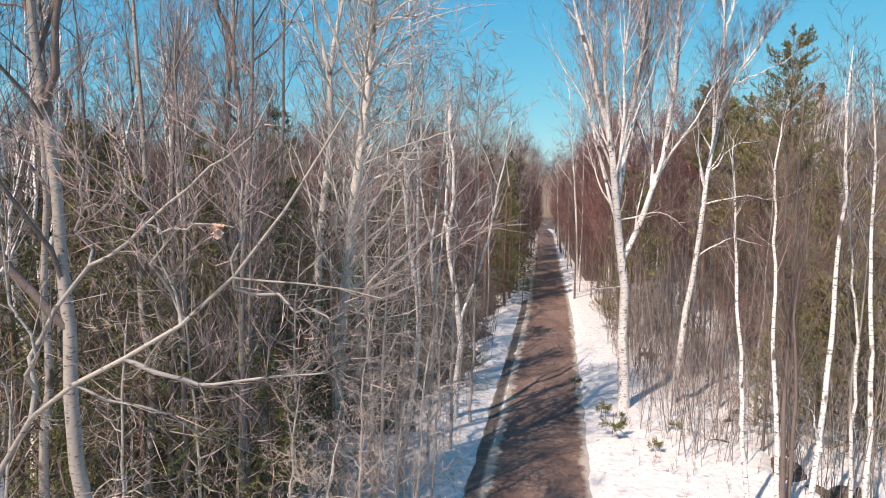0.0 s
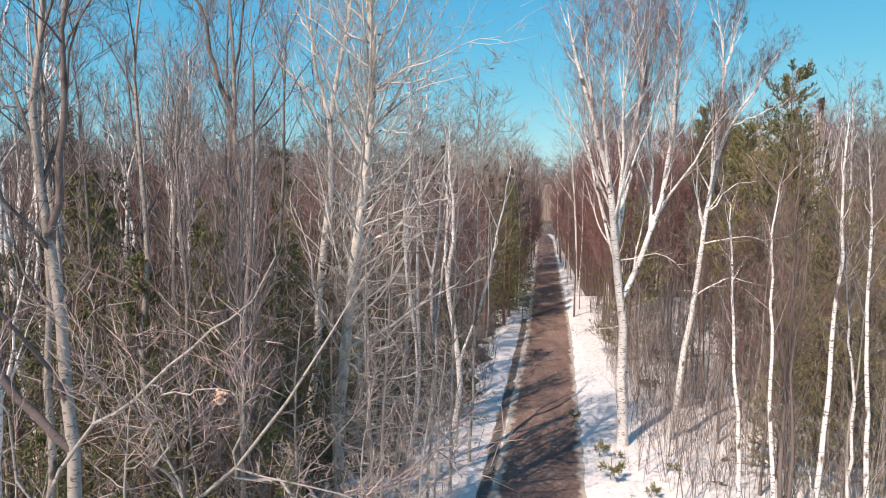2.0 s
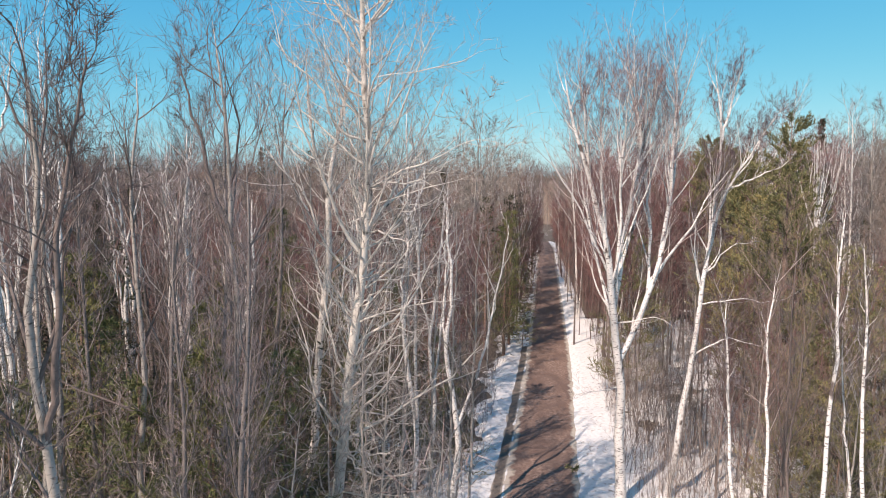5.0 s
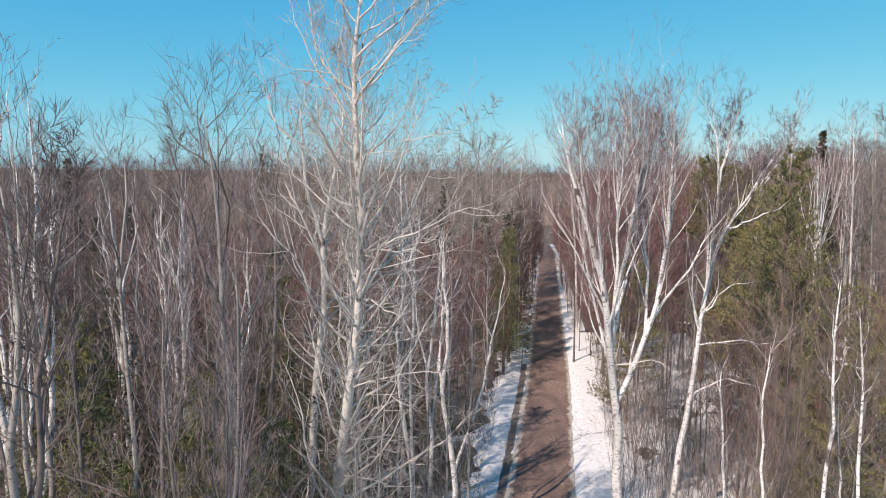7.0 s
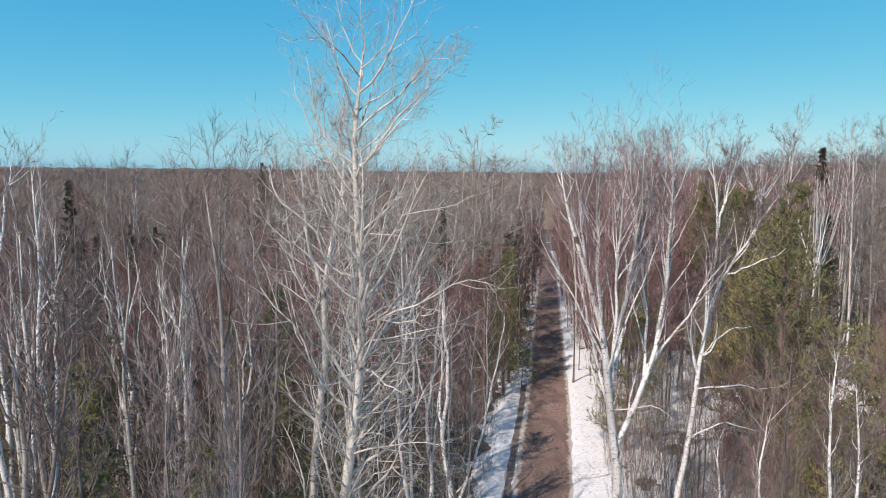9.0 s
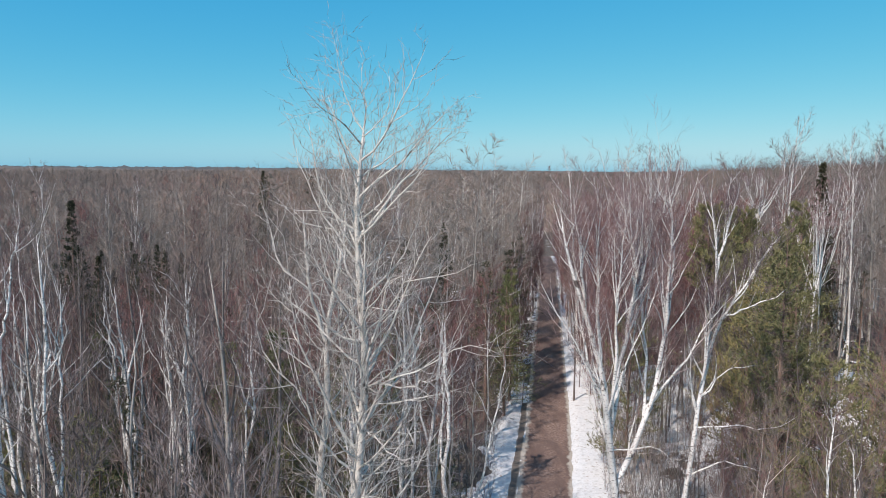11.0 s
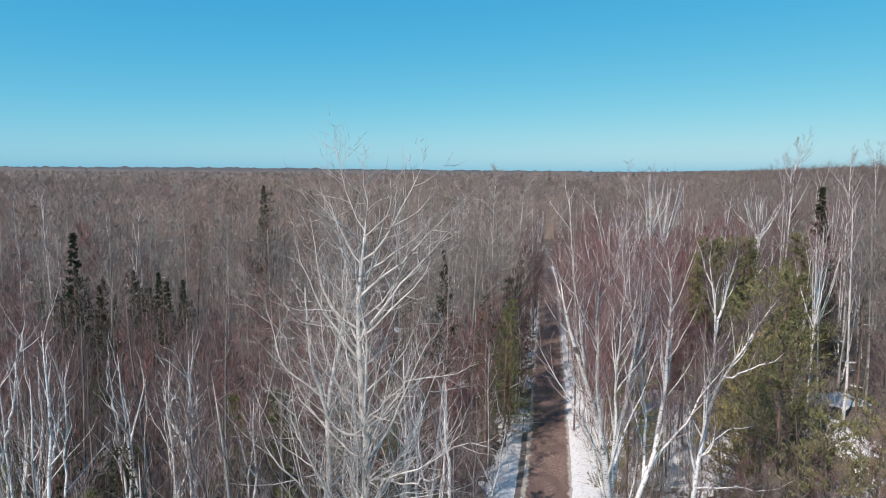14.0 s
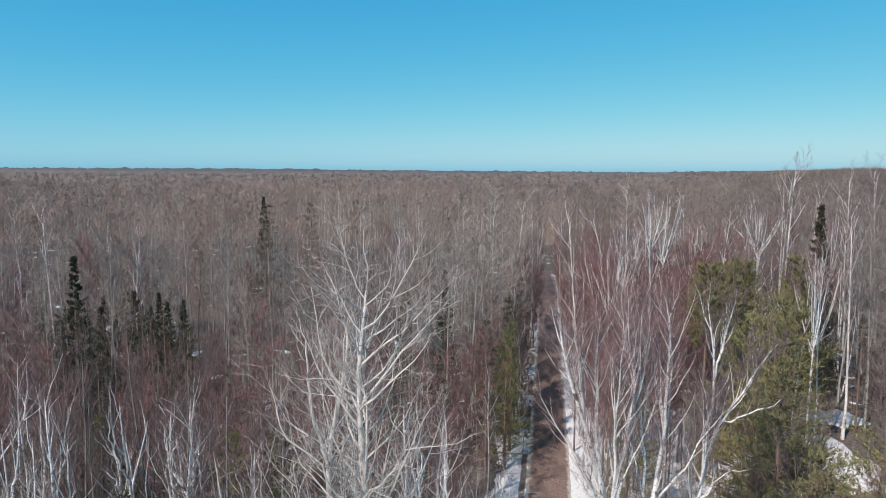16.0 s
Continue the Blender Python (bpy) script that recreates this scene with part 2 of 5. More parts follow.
def sprout(rng, par, prad, plen, k, t0, t1, angle, ratio, taper, up, wander, m, thin):
    """k children on each parent stem, spread round it between t0 and t1 of its length."""
    p, n, _ = par.shape
    t = t0 + (t1 - t0) * (np.arange(k)[None] + rng.random((p, k))) / k
    pos = np.minimum(t * (n - 1), n - 1.001)
    i0 = pos.astype(int)
    fr = (pos - i0)[..., None]
    rows = np.arange(p)[:, None]
    a, b = par[rows, i0], par[rows, i0 + 1]
    base = (a * (1 - fr) + b * fr).reshape(-1, 3)
    tan = unit(b - a).reshape(-1, 3)
    r_here = (prad[rows, i0] * (1 - fr[..., 0]) + prad[rows, i0 + 1] * fr[..., 0]).reshape(-1)
    az = (np.arange(k)[None] * 2.4 + rng.random((p, 1)) * 6.3 + rng.normal(0, 0.5, (p, k))).reshape(-1, 1)
    u, w = sides_of(tan)
    an = np.radians(angle[0] + (angle[1] - angle[0]) * rng.random((p * k, 1)))
    way = np.cos(an) * tan + np.sin(an) * (np.cos(az) * u + np.sin(az) * w)
    length = (np.repeat(plen, k) * ratio * (1 - taper * t.reshape(-1)) * (0.65 + 0.7 * rng.random(p * k)))
    path = np.empty((p * k, m, 3))
    path[:, 0] = base
    d = way
    for j in range(1, m):
        d = unit(d + np.array((0, 0, up)) + wander * rng.normal(size=d.shape))
        path[:, j] = path[:, j - 1] + d * (length / (m - 1))[:, None]
    r0 = np.minimum(r_here * 0.75, length * thin)
    rad = r0[:, None] * (0.14 + 0.86 * np.linspace(1, 0, m) ** 1.15)[None]
    return path, rad, length


def stem(points, n=12, wobble=0.0, rng=None, knobs=0.0):
    """A smooth stem through a few places."""
    pts = np.array(points, float)
    s = np.concatenate([[0], np.cumsum(np.linalg.norm(np.diff(pts, axis=0), axis=1))])
    q = np.linspace(0, s[-1], n)
    out = np.stack([np.interp(q, s, pts[:, i]) for i in range(3)], 1)
    soft = out.copy()
    soft[1:-1] = (out[:-2] + 2 * out[1:-1] + out[2:]) / 4
    if rng is not None and wobble:
        sway = rng.normal(0, wobble * 2, (n, 3)) * (1, 1, 0.1)
        sway = (np.roll(sway, 1, 0) + 2 * sway + np.roll(sway, -1, 0)) / 4
        sway[0] = 0
        soft = soft + sway
    if knobs:
        soft[1:] += rng.normal(0, knobs, (n - 1, 3))
    return soft, s[-1]


# kind: limbs, their angle, length by height, rise; branches, twigs, fine twigs
KINDS = {
    "birch": dict(bark=BIRCH, limb=BIRCH, branch=BIRCH_BRANCH, twig=BIRCH_TWIG, t0=0.42, ang=(16, 40), ratio=0.24, taper=0.5, up=0.12, wander=0.10, droop=0.13, fork=(18, 48), sway=0.11),
    "aspen": dict(bark=ASPEN, limb=ASPEN, branch=ASPEN, twig=ASPEN_TWIG, t0=0.38, ang=(42, 68), ratio=0.215, taper=0.45, up=0.14, wander=0.17, droop=0.12, fork=(28, 58), sway=0.2, tip=0.6),
    "grey": dict(bark=GREY, limb=DIM, branch=DIM, twig=LILAC_TWIG, t0=0.22, ang=(20, 46), ratio=0.21, taper=0.45, up=0.15, wander=0.12, droop=0.16, fork=(16, 42), sway=0.12),
    "dusk": dict(bark=DIM, limb=DARK, branch=DARK, twig=GREY_TWIG, t0=0.22, ang=(20, 46), ratio=0.21, taper=0.45, up=0.15, wander=0.12, droop=0.16, fork=(16, 42), sway=0.12),
    "crooked": dict(bark=GREY, limb=DARK, branch=DARK, twig=GREY_TWIG, t0=0.16, ang=(30, 62), ratio=0.25, taper=0.45, up=0.13, wander=0.22, droop=0.10, fork=(20, 52), sway=0.2),
    "lichen": dict(bark=GREY, limb=GREY, branch=GREY, twig=LILAC_TWIG, t0=0.16, ang=(30, 62), ratio=0.25, taper=0.45, up=0.10, wander=0.26, droop=0.08, fork=(24, 60), sway=0.24),
    "thicket": dict(bark=DIM, limb=DIM, branch=DIM, twig=GREY_TWIG, t0=0.10, ang=(38, 85), ratio=0.36, taper=0.35, up=0.08, wander=0.26, droop=0.06, fork=(28, 65), sway=0.24),
    "dead": dict(bark=PALE, limb=PALE, branch=PALE, twig=PALE_TWIG, t0=0.10, ang=(38, 88), ratio=0.36, taper=0.35, up=0.05, wander=0.34, droop=0.05, fork=(28, 65), sway=0.30),
    "slim": dict(bark=BIRCH, limb=BIRCH, branch=BIRCH_BRANCH, twig=GREY_TWIG, t0=0.46, ang=(14, 36), ratio=0.17, taper=0.45, up=0.12, wander=0.17, droop=0.12, fork=(14, 40), sway=0.12),
    "red": dict(bark=DARK, limb=DARK, branch=DARK, twig=RED_TWIG, t0=0.26, ang=(22, 50), ratio=0.30, taper=0.5, up=0.16, wander=0.10, droop=0.17, fork=(14, 42), sway=0.10),
    "ash": dict(bark=GREY, limb=DIM, branch=DIM, twig=ASH_TWIG, t0=0.26, ang=(30, 62), ratio=0.27, taper=0.5, up=0.13, wander=0.12, droop=0.10, fork=(22, 55), sway=0.14),
    "tan": dict(bark=DARK, limb=DARK, branch=DARK, twig=TAN_TWIG, t0=0.30, ang=(26, 54), ratio=0.27, taper=0.6, up=0.13, wander=0.10, droop=0.12, fork=(16, 42), sway=0.10),
}


def crown_of(rng, kind, par, prad, plen, form, n2, n3, n4, w3, w4, lod=0, inner=0.15):
    """Branches (slot 0), twigs and fine twigs (slot 1) on the limbs given."""
    k = KINDS[kind]
    form.slot = 0
    b2, r2, l2 = sprout(rng, par, prad, plen, n2, inner, 0.97, k["fork"], 0.45, 0.45, k["droop"], k["sway"], 5 if lod == 0 else 3, 0.0095 if kind in ("aspen", "birch", "slim") else 0.0075)
    if lod == 0:
        tubes(form, b2, r2, 3)
    else:
        tubes(form, b2[:, (0, 2)], np.maximum(r2[:, (0, 2)], 0.006), 3)
    form.slot = 1
    b3, r3, l3 = sprout(rng, b2, r2, l2, n3, 0.12, 1.0, k["fork"] if lod == 0 else (20, 62), 0.55 if lod == 0 else 1.0, 0.3, k["droop"], k["sway"], 3, 0.008)
    if lod == 0:
        tubes(form, b3[:, (0, 2)], np.maximum(r3[:, (0, 2)], w3), 3)
    else:
        blades(form, b3[:, 0], b3[:, 2] - b3[:, 0], 2 * w3, rng)
    if n4:
        b4, r4, l4 = sprout(rng, b3, r3, l3 + 0.15, n4, 0.1, 1.0, (12, 44), k["tip"] if "tip" in k else 0.8, 0.2, k["droop"] + 0.05, 0.1, 2, 0.01)
        blades(form, b4[:, 0], b4[:, 1] - b4[:, 0], w4, rng)
    form.slot = 0


LABELS = {
    "birch": ("bare white-barked birch with purple-brown twigs in the wood", "birch tree"),
    "aspen": ("tall bare pale grey aspen with spreading limbs", "aspen tree"),
    "grey": ("bare grey-barked broadleaf tree with thin crooked limbs", "bare tree"),
    "dusk": ("slender dark bare tree with fine grey twigs", "bare tree"),
    "red": ("young bare tree with dense red-brown twigs", "bare tree"),
    "ash": ("bare grey tree with a wide crown of pale grey twigs", "bare tree"),
    "tan": ("bare tree with tan upright twigs", "bare tree"),
    "thicket": ("crooked grey understorey tree with crossing bare branches", "understorey tree"),
    "dead": ("crooked pale dead understorey tree with crossing branches", "understorey tree"),
}
NAMES = {"birch": "birch", "aspen": "aspen", "grey": "bare_tree", "red": "red_twig_tree", "tan": "tan_twig_tree", "ash": "bare_tree", "dusk": "bare_tree", "thicket": "understorey_tree", "dead": "understorey_tree"}


def forest_tree(seed, kind, height, radius, lod):
    """A tree of the wood at the origin: trunk, branches and crown of twigs."""
    rng = np.random.default_rng(seed)
    k = KINDS[kind]
    lean = rng.normal(0, 0.035, 2) * height
    pts = [(0, 0, -0.15)] + [(lean[0] * f * f, lean[1] * f * f, height * f) for f in (0.25, 0.5, 0.75, 1.0)]
    path, length = stem(pts, 10 if lod == 0 else 7, 0.05, rng)
    rad = radius * np.linspace(1.0, 0.1, len(path)) ** 0.9
    rad[0] *= 1.25
    root = new(NAMES[kind])
    tagged(root, *LABELS[kind], group="trees of the wood")
    trunk, crown = Form(), Form()
    tubes(trunk, path[None], rad[None], 7 if lod == 0 else 5)
    if kind in ("thicket", "dead"):
        n1, n2, n3, n4 = 15, 5, 4, 1
    elif lod == 0:
        n1, n2, n3, n4 = (17, 6, 5, 3) if kind != "birch" else (14, 5, 5, 5)
    else:
        n1, n2, n3, n4 = (24, 7, 8, 0) if kind == "aspen" else (12, 5, 6, 0) if kind == "birch" else (16, 7, 11, 0) if kind == "red" else (15, 7, 9, 0)
    l1, r1, len1 = sprout(rng, path[None], rad[None], np.array([length]), n1, k["t0"], 0.98, k["ang"], k["ratio"], k["taper"], k["up"], k["wander"], 7 if lod == 0 else 4, 0.0085)
    if lod:
        r1 = np.maximum(r1, (0.024 if kind == "aspen" else 0.021 if kind == "birch" else 0.008) * np.linspace(1, 0.4, r1.shape[1]))
    tubes(crown, l1, r1, 4 if lod == 0 else 3)
    crown_of(rng, kind, l1, r1, len1, crown, n2, n3, n4, (0.0045, 0.0125)[lod], (0.010, 0.02)[lod], lod)
    part("trunk", trunk, DARK if lod and kind == "grey" else DIM if kind == "grey" else k["bark"], root)
    tagged(part("crown", crown, (k["limb"], GREY_TWIG if lod and kind == "grey" else k["twig"]), root), kind="stuff")
    return root


def joined(points, paths):
    """Sets a limb's first place onto the nearest stem."""
    if paths:
        every = np.concatenate(paths)
        near = every[np.argmin(np.linalg.norm(every - points[0], axis=1))]
        if np.linalg.norm(near - points[0]) < 0.6:
            points[0] = near
    return points


def hero_tree(name, kind, label, category, stems, seed, extra=(), n2=7, n3=6, n4=4, t0=None, fine=1.0, ratio=None, sub=0.36, broom=2, uprights=0):
    """A tree that stands out: each main stem given by a few places; limbs of their own, then branches and twigs."""
    rng = np.random.default_rng(seed)
    k = KINDS[kind]
    white = kind in ("birch", "slim")
    x0, y0, _ = stems[0][0][0]
    root = new(name)
    root.matrix_world = Matrix.Translation((x0, y0, 0))
    tagged(root, label, category)
    off = np.array((x0, y0, 0))
    crown, paths = Form(), []

    def clothe(path, rad, length, grows, start, share):
        p1, q1, len1 = sprout(rng, path[None], rad[None], np.array([length]), grows, start, 0.99, k["ang"], share, k["taper"], k["up"], k["wander"], 8, 0.0125 if white else 0.011 if kind == "aspen" else 0.0105)
        for j in range(len(p1)):
            f = Form()
            tubes(f, p1[j:j + 1], q1[j:j + 1], 5)
            part("limb", f, k["limb"], root)
        crown_of(rng, kind, p1, q1, len1, crown, n2, n3, n4, 0.0048 * fine, 0.0095 * fine, 0, 0.3 if white else 0.15)
        if white:  # short upright shoots near the top
            p2, q2, len2 = sprout(rng, path[None], rad[None], np.array([min(length, 4.0)]), max(2, int(broom * grows * min(1.0, length / 6.5))), 0.6, 0.99, (12, 46), 0.38, 0.25, 0.14, 0.08, 4, 0.006)
            tubes(crown, p2, q2, 3)
            crown_of(rng, kind, p2, q2, len2, crown, 4, 3, 3, 0.0045 * fine, 0.0095 * fine)

    for i, (points, r0, r1, grows) in enumerate(stems):
        path, length = stem(joined(np.array(points) - off, paths), 18, min(0.045, (0.45 if kind in ("crooked", "lichen", "dead") else 0.32) * r0), rng, 0.022 if kind in ("slim", "lichen") else 0.012 if kind == "crooked" else 0.011)
        paths.append(path)
        r1 = min(r1, 0.010)
        rad = r1 + (r0 - r1) * np.linspace(1, 0, 18) ** (0.75 if white else 0.58 if kind == "aspen" else 0.85)
        if i == 0:
            rad[0] *= 1.3
        f = Form()
        tubes(f, path[None], rad[None], 9)
        part("trunk" if i == 0 else "stem", f, k["bark"] if r0 > 0.06 else k["limb"], root)
        if grows:
            clothe(path, rad, length, grows, (t0 or k["t0"]) if i == 0 else 0.42, (ratio or k["ratio"]) if i == 0 else sub)
        if uprights and grows:  # pale stems that rise beside the main one
            p3, q3, len3 = sprout(rng, path[None], rad[None], np.array([min(length, 8.5 if white else 11.0)]), uprights, 0.5 if i == 0 else 0.08, 0.62 if white else 0.86, (10, 26) if white else (26, 46), 0.52, 0.55, 0.12 if white else 0.07, 0.05 if white else 0.09, 10, 0.016 if white else 0.0105)
            for j in range(uprights):
                f = Form()
                tubes(f, p3[j:j + 1], q3[j:j + 1], 6)
                part("stem", f, k["limb"], root)
                clothe(p3[j], q3[j], len3[j], 6 if white else 11, 0.3, 0.32)
    for points, r0, r1 in extra:
        path, length = stem(joined(np.array(points) - off, paths), 11, 0.05, rng, 0.03 if kind in ("crooked", "aspen") else 0.02)
        rad = r1 * 0.5 + (r0 - r1 * 0.5) * np.linspace(1, 0, 11)
        f = Form()
        tubes(f, path[None], rad[None], 6)
        part("limb", f, k["limb"], root)
        crown_of(rng, kind, path[None], rad[None], np.array([length]), crown, n2 + 4, n3, n4, 0.0048 * fine, 0.0095 * fine)
    tagged(part("crown", crown, (k["branch"], k["twig"]), root), kind="stuff")
    return root


def conifer(seed, name, label, category, height, spread, green, lod, shape="fir", low=0.08):
    """A conifer: trunk, whorls of boughs, each bough with sprays of needles."""
    rng = np.random.default_rng(seed)
    root = new(name)
    tagged(root, label, category, group="conifers of the wood")
    path, length = stem([(0, 0, -0.1), (0, 0, height * 0.5), (rng.normal(0, 0.15), 0, height)], 8, 0.02, rng)
    rad = np.linspace(height * 0.011, 0.012, 8)
    f = Form()
    tubes(f, path[None], rad[None], 6)
    part("trunk", f, PINE_BARK, root)
    whorls = int(height * (1.6 if shape == "pine" and lod == 0 else 2.3 if shape == "spruce" else 2.2 if lod == 0 else 1.4))
    per = 8 if shape == "pine" and height > 15 else 6 if lod == 0 else 5
    h = low + (0.98 - low) * (np.arange(whorls) + 0.5) / whorls
    h = np.repeat(h, per) + rng.normal(0, 0.012, whorls * per)
    h = np.clip(h, low, 0.99)
    if shape != "pine":
        reach = spread * (1 - h) ** (1.15 if shape == "spruce" else 0.8) * ((0.65 + 0.6 * rng.random(len(h))) if shape != "spruce" else 0.8 + 0.35 * rng.random(len(h))) + 0.06
        rise = -0.15 + 0.7 * h
    else:
        reach = spread * np.minimum(1.0, 1.4 * (1 - h) ** 0.5) * (0.5 + 0.6 * rng.random(len(h))) * (0.8 + 0.35 * rng.random(whorls)).repeat(per) + 0.4
        rise = 0.10 + 0.42 * h + rng.normal(0, 0.12, len(h))
    az = rng.random(len(h)) * 6.283
    m = 4
    s = np.linspace(0, 1, m)[None, :, None]
    base = np.stack([np.interp(h * length, np.linspace(0, length, 8), path[:, 0]), np.zeros(len(h)), h * height], 1)[:, None]
    outw = np.stack([np.cos(az), np.sin(az), rise], 1)[:, None] * reach[:, None, None]
    bough = base + outw * s + np.array((0, 0, 0.12 if shape == "pine" else 0.06)) * s ** 2 * reach[:, None, None]
    brad = np.maximum(reach[:, None] * 0.012, 0.006) * np.linspace(1, 0.3, m)[None]
    f = Form()
    tubes(f, bough, brad, 3)
    f.slot = 1
    n2 = (7 if shape != "pine" else 9) if lod == 0 else 4
    sp, sr, sl = sprout(rng, bough, brad, np.maximum(reach, 0.5), n2, 0.35 if shape == "pine" else 0.2, 1.0, (25, 60), 0.26 if shape == "pine" else 0.38, 0.3, 0.05 if shape != "pine" else 0.45, 0.1, 3, 0.01)
    # needles stand off every spray
    k = (6 if shape == "spruce" else 7 if shape != "pine" else 9) if lod == 0 else 4
    nb, nr, nl = sprout(rng, sp, sr, np.maximum(sl, 0.3), k, 0.0, 1.0, (20, 60), 0.5, 0.2, 0.05, 0.1, 2, 0.01)
    wide = (0.085 if shape == "spruce" else 0.05 if shape == "pine" else 0.03) * (1.0 if lod == 0 else 2.0)
    blades(f, nb[:, 0], nb[:, 1] - nb[:, 0], wide, rng)
    tagged(part("crown", f, (PINE_BARK, green), root), kind="stuff")
    return root


# ---- the trail and the ground ----
def middle(y):
    """The trail's middle line."""
    return np.interp(y, (-60, 0, 23.5, 45, 74.6, 127.5, 160), (-12, -0.4, 3.95, 7.85, 12.6, 21.0, 24.0))


def soft_noise(x, y, scale, seed=0.0):
    """Smooth noise of about -1 to 1 on arrays."""
    x, y = np.asarray(x) / scale + seed, np.asarray(y) / scale - seed
    return (np.sin(x * 1.7 + 1.3 * np.sin(y * 1.1)) + np.sin(y * 1.9 + 1.1 * np.sin(x * 1.3 + 2)) + 0.6 * np.sin(3.1 * x + 2.3 * y + seed)
            + 0.5 * np.sin(4.7 * y - 3.3 * x + 1.7 * np.sin(x * 2.1))) / 2.4


def grid_form(xs, ys, height, keep=None):
    gx, gy = np.meshgrid(xs, ys)
    gz = height(gx, gy)
    n, m = gx.shape
    i = np.arange(n * m).reshape(n, m)
    q = np.stack([i[:-1, :-1], i[:-1, 1:], i[1:, 1:], i[1:, :-1]], -1).reshape(-1, 4)
    f = Form()
    f.add(np.stack([gx, gy, gz], -1).reshape(-1, 3), None, q)
    return f


def ground():
    a = np.linspace(-1, 1, 141)
    xs = np.sinh(a * 6.2) / math.sinh(6.2) * 4200
    f = grid_form(xs, xs + 30, lambda x, y: np.where(np.abs(x - middle(y)) < 6, 0, 0.12 * soft_noise(x, y, 5.0)) - 0.05)
    ob = new("ground", f.mesh("ground", LITTER))
    tagged(ob, "forest floor of brown leaf litter with patches of old snow", "ground", kind="structure")


def trail():
    ss = np.linspace(-2.3, 1.85, 29)
    ys = np.arange(-30, 142, 0.4)
    s, y = np.meshgrid(ss, ys)
    ruts = -0.045 * (np.exp(-((np.abs(s) - 0.75) / 0.22) ** 2))
    z = 0.03 + ruts + 0.018 * soft_noise(s, y, 0.6) - 0.06 * np.clip(np.abs(s) - 1.5, 0, 1)
    v = np.stack([middle(y) + s, y, z], -1).reshape(-1, 3)
    i = np.arange(s.size).reshape(s.shape)
    f = Form()
    f.add(v, None, np.stack([i[:-1, :-1], i[:-1, 1:], i[1:, 1:], i[1:, :-1]], -1).reshape(-1, 4))
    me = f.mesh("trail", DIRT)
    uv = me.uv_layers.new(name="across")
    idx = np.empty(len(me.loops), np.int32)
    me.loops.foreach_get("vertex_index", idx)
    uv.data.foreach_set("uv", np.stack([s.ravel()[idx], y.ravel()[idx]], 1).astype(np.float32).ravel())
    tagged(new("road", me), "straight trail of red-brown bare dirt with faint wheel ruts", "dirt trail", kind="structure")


def snow(lo, hi, y0, y1, name, label):
    """Old snow beside the trail, thin and ragged at its edge."""
    ss = np.arange(lo, hi, 0.2 if hi > 0 else 0.1)
    ys = np.concatenate([np.arange(-40, y0, 1.0), np.arange(y0, y1, 0.3)])
    s, y = np.meshgrid(ss, ys)
    x = middle(y) + s
    n1, n2, n3 = soft_noise(x, y, 2.6, 3.0), soft_noise(x, y, 0.7, 9.0), soft_noise(x, y, 9.0, 5.0)
    a = np.abs(s)
    n4 = soft_noise(x, y, 0.23, 14.0)
    deep = np.minimum((a - 1.52) * 0.35 + 0.006 * n2 + 0.018 * n1 + 0.008 * n4, 0.2)
    if hi < 0:
        edge = 3.6 - 0.012 * np.clip(y - 40, 0, 60) + 0.7 * n1 + 0.3 * n2 + np.clip(31 - y, 0, 12) * (0.28 + 0.12 * n1)
        deep = np.minimum(deep, (edge - a) * 0.25)
        deep = np.minimum(deep, np.where(y < 50, (np.abs(a - 1.93 - 0.05 * n1) - 0.20 - 0.08 * n2 - 0.05 * n4) * 0.22, 1))
        deep = np.minimum(deep, np.where(y > 50, 0.02 + 0.16 * n1 + 0.08 * n2, 1))
    else:
        edge = 4.6 + 0.8 * n1 + 0.3 * n2 + np.clip(36 - y, 0, 16) * (0.22 + 0.1 * n1)
        deep = np.maximum(np.minimum(deep, (edge - a) * 0.25), np.minimum(0.10 * n1 + 0.08 * n3 + 0.08 * n2 + 0.05 * n4 + 0.06, 0.2) * (a > 3))
        deep = np.minimum(deep, np.where(y > 60, (3.4 - np.clip(y - 60, 0, 50) * 0.02 - a) * 0.25, 1))
        deep = np.minimum(deep, np.where(y > 70, 0.12 + 0.14 * n1 + 0.07 * n2, 1))
    z = np.clip(deep, -0.3, 0.2) + 0.012 * n2
    i = np.arange(s.size).reshape(s.shape)
    q = np.stack([i[:-1, :-1], i[:-1, 1:], i[1:, 1:], i[1:, :-1]], -1).reshape(-1, 4)
    q = q[(deep.ravel()[q] > -0.25).any(1)]
    f = Form()
    f.add(np.stack([x, y, z], -1).reshape(-1, 3), None, q)
    tagged(new(name, f.mesh(name, SNOW)), label, "snow", kind="structure")


ground()
trail()
snow(-10.0, -1.3, 2, 141, "snow_left_bank", "strip of old snow along the shaded trail edge")
snow(1.3, 13.0, 2, 141, "snow_right_bank", "bank of sunlit old snow with thin patches beside the trail")


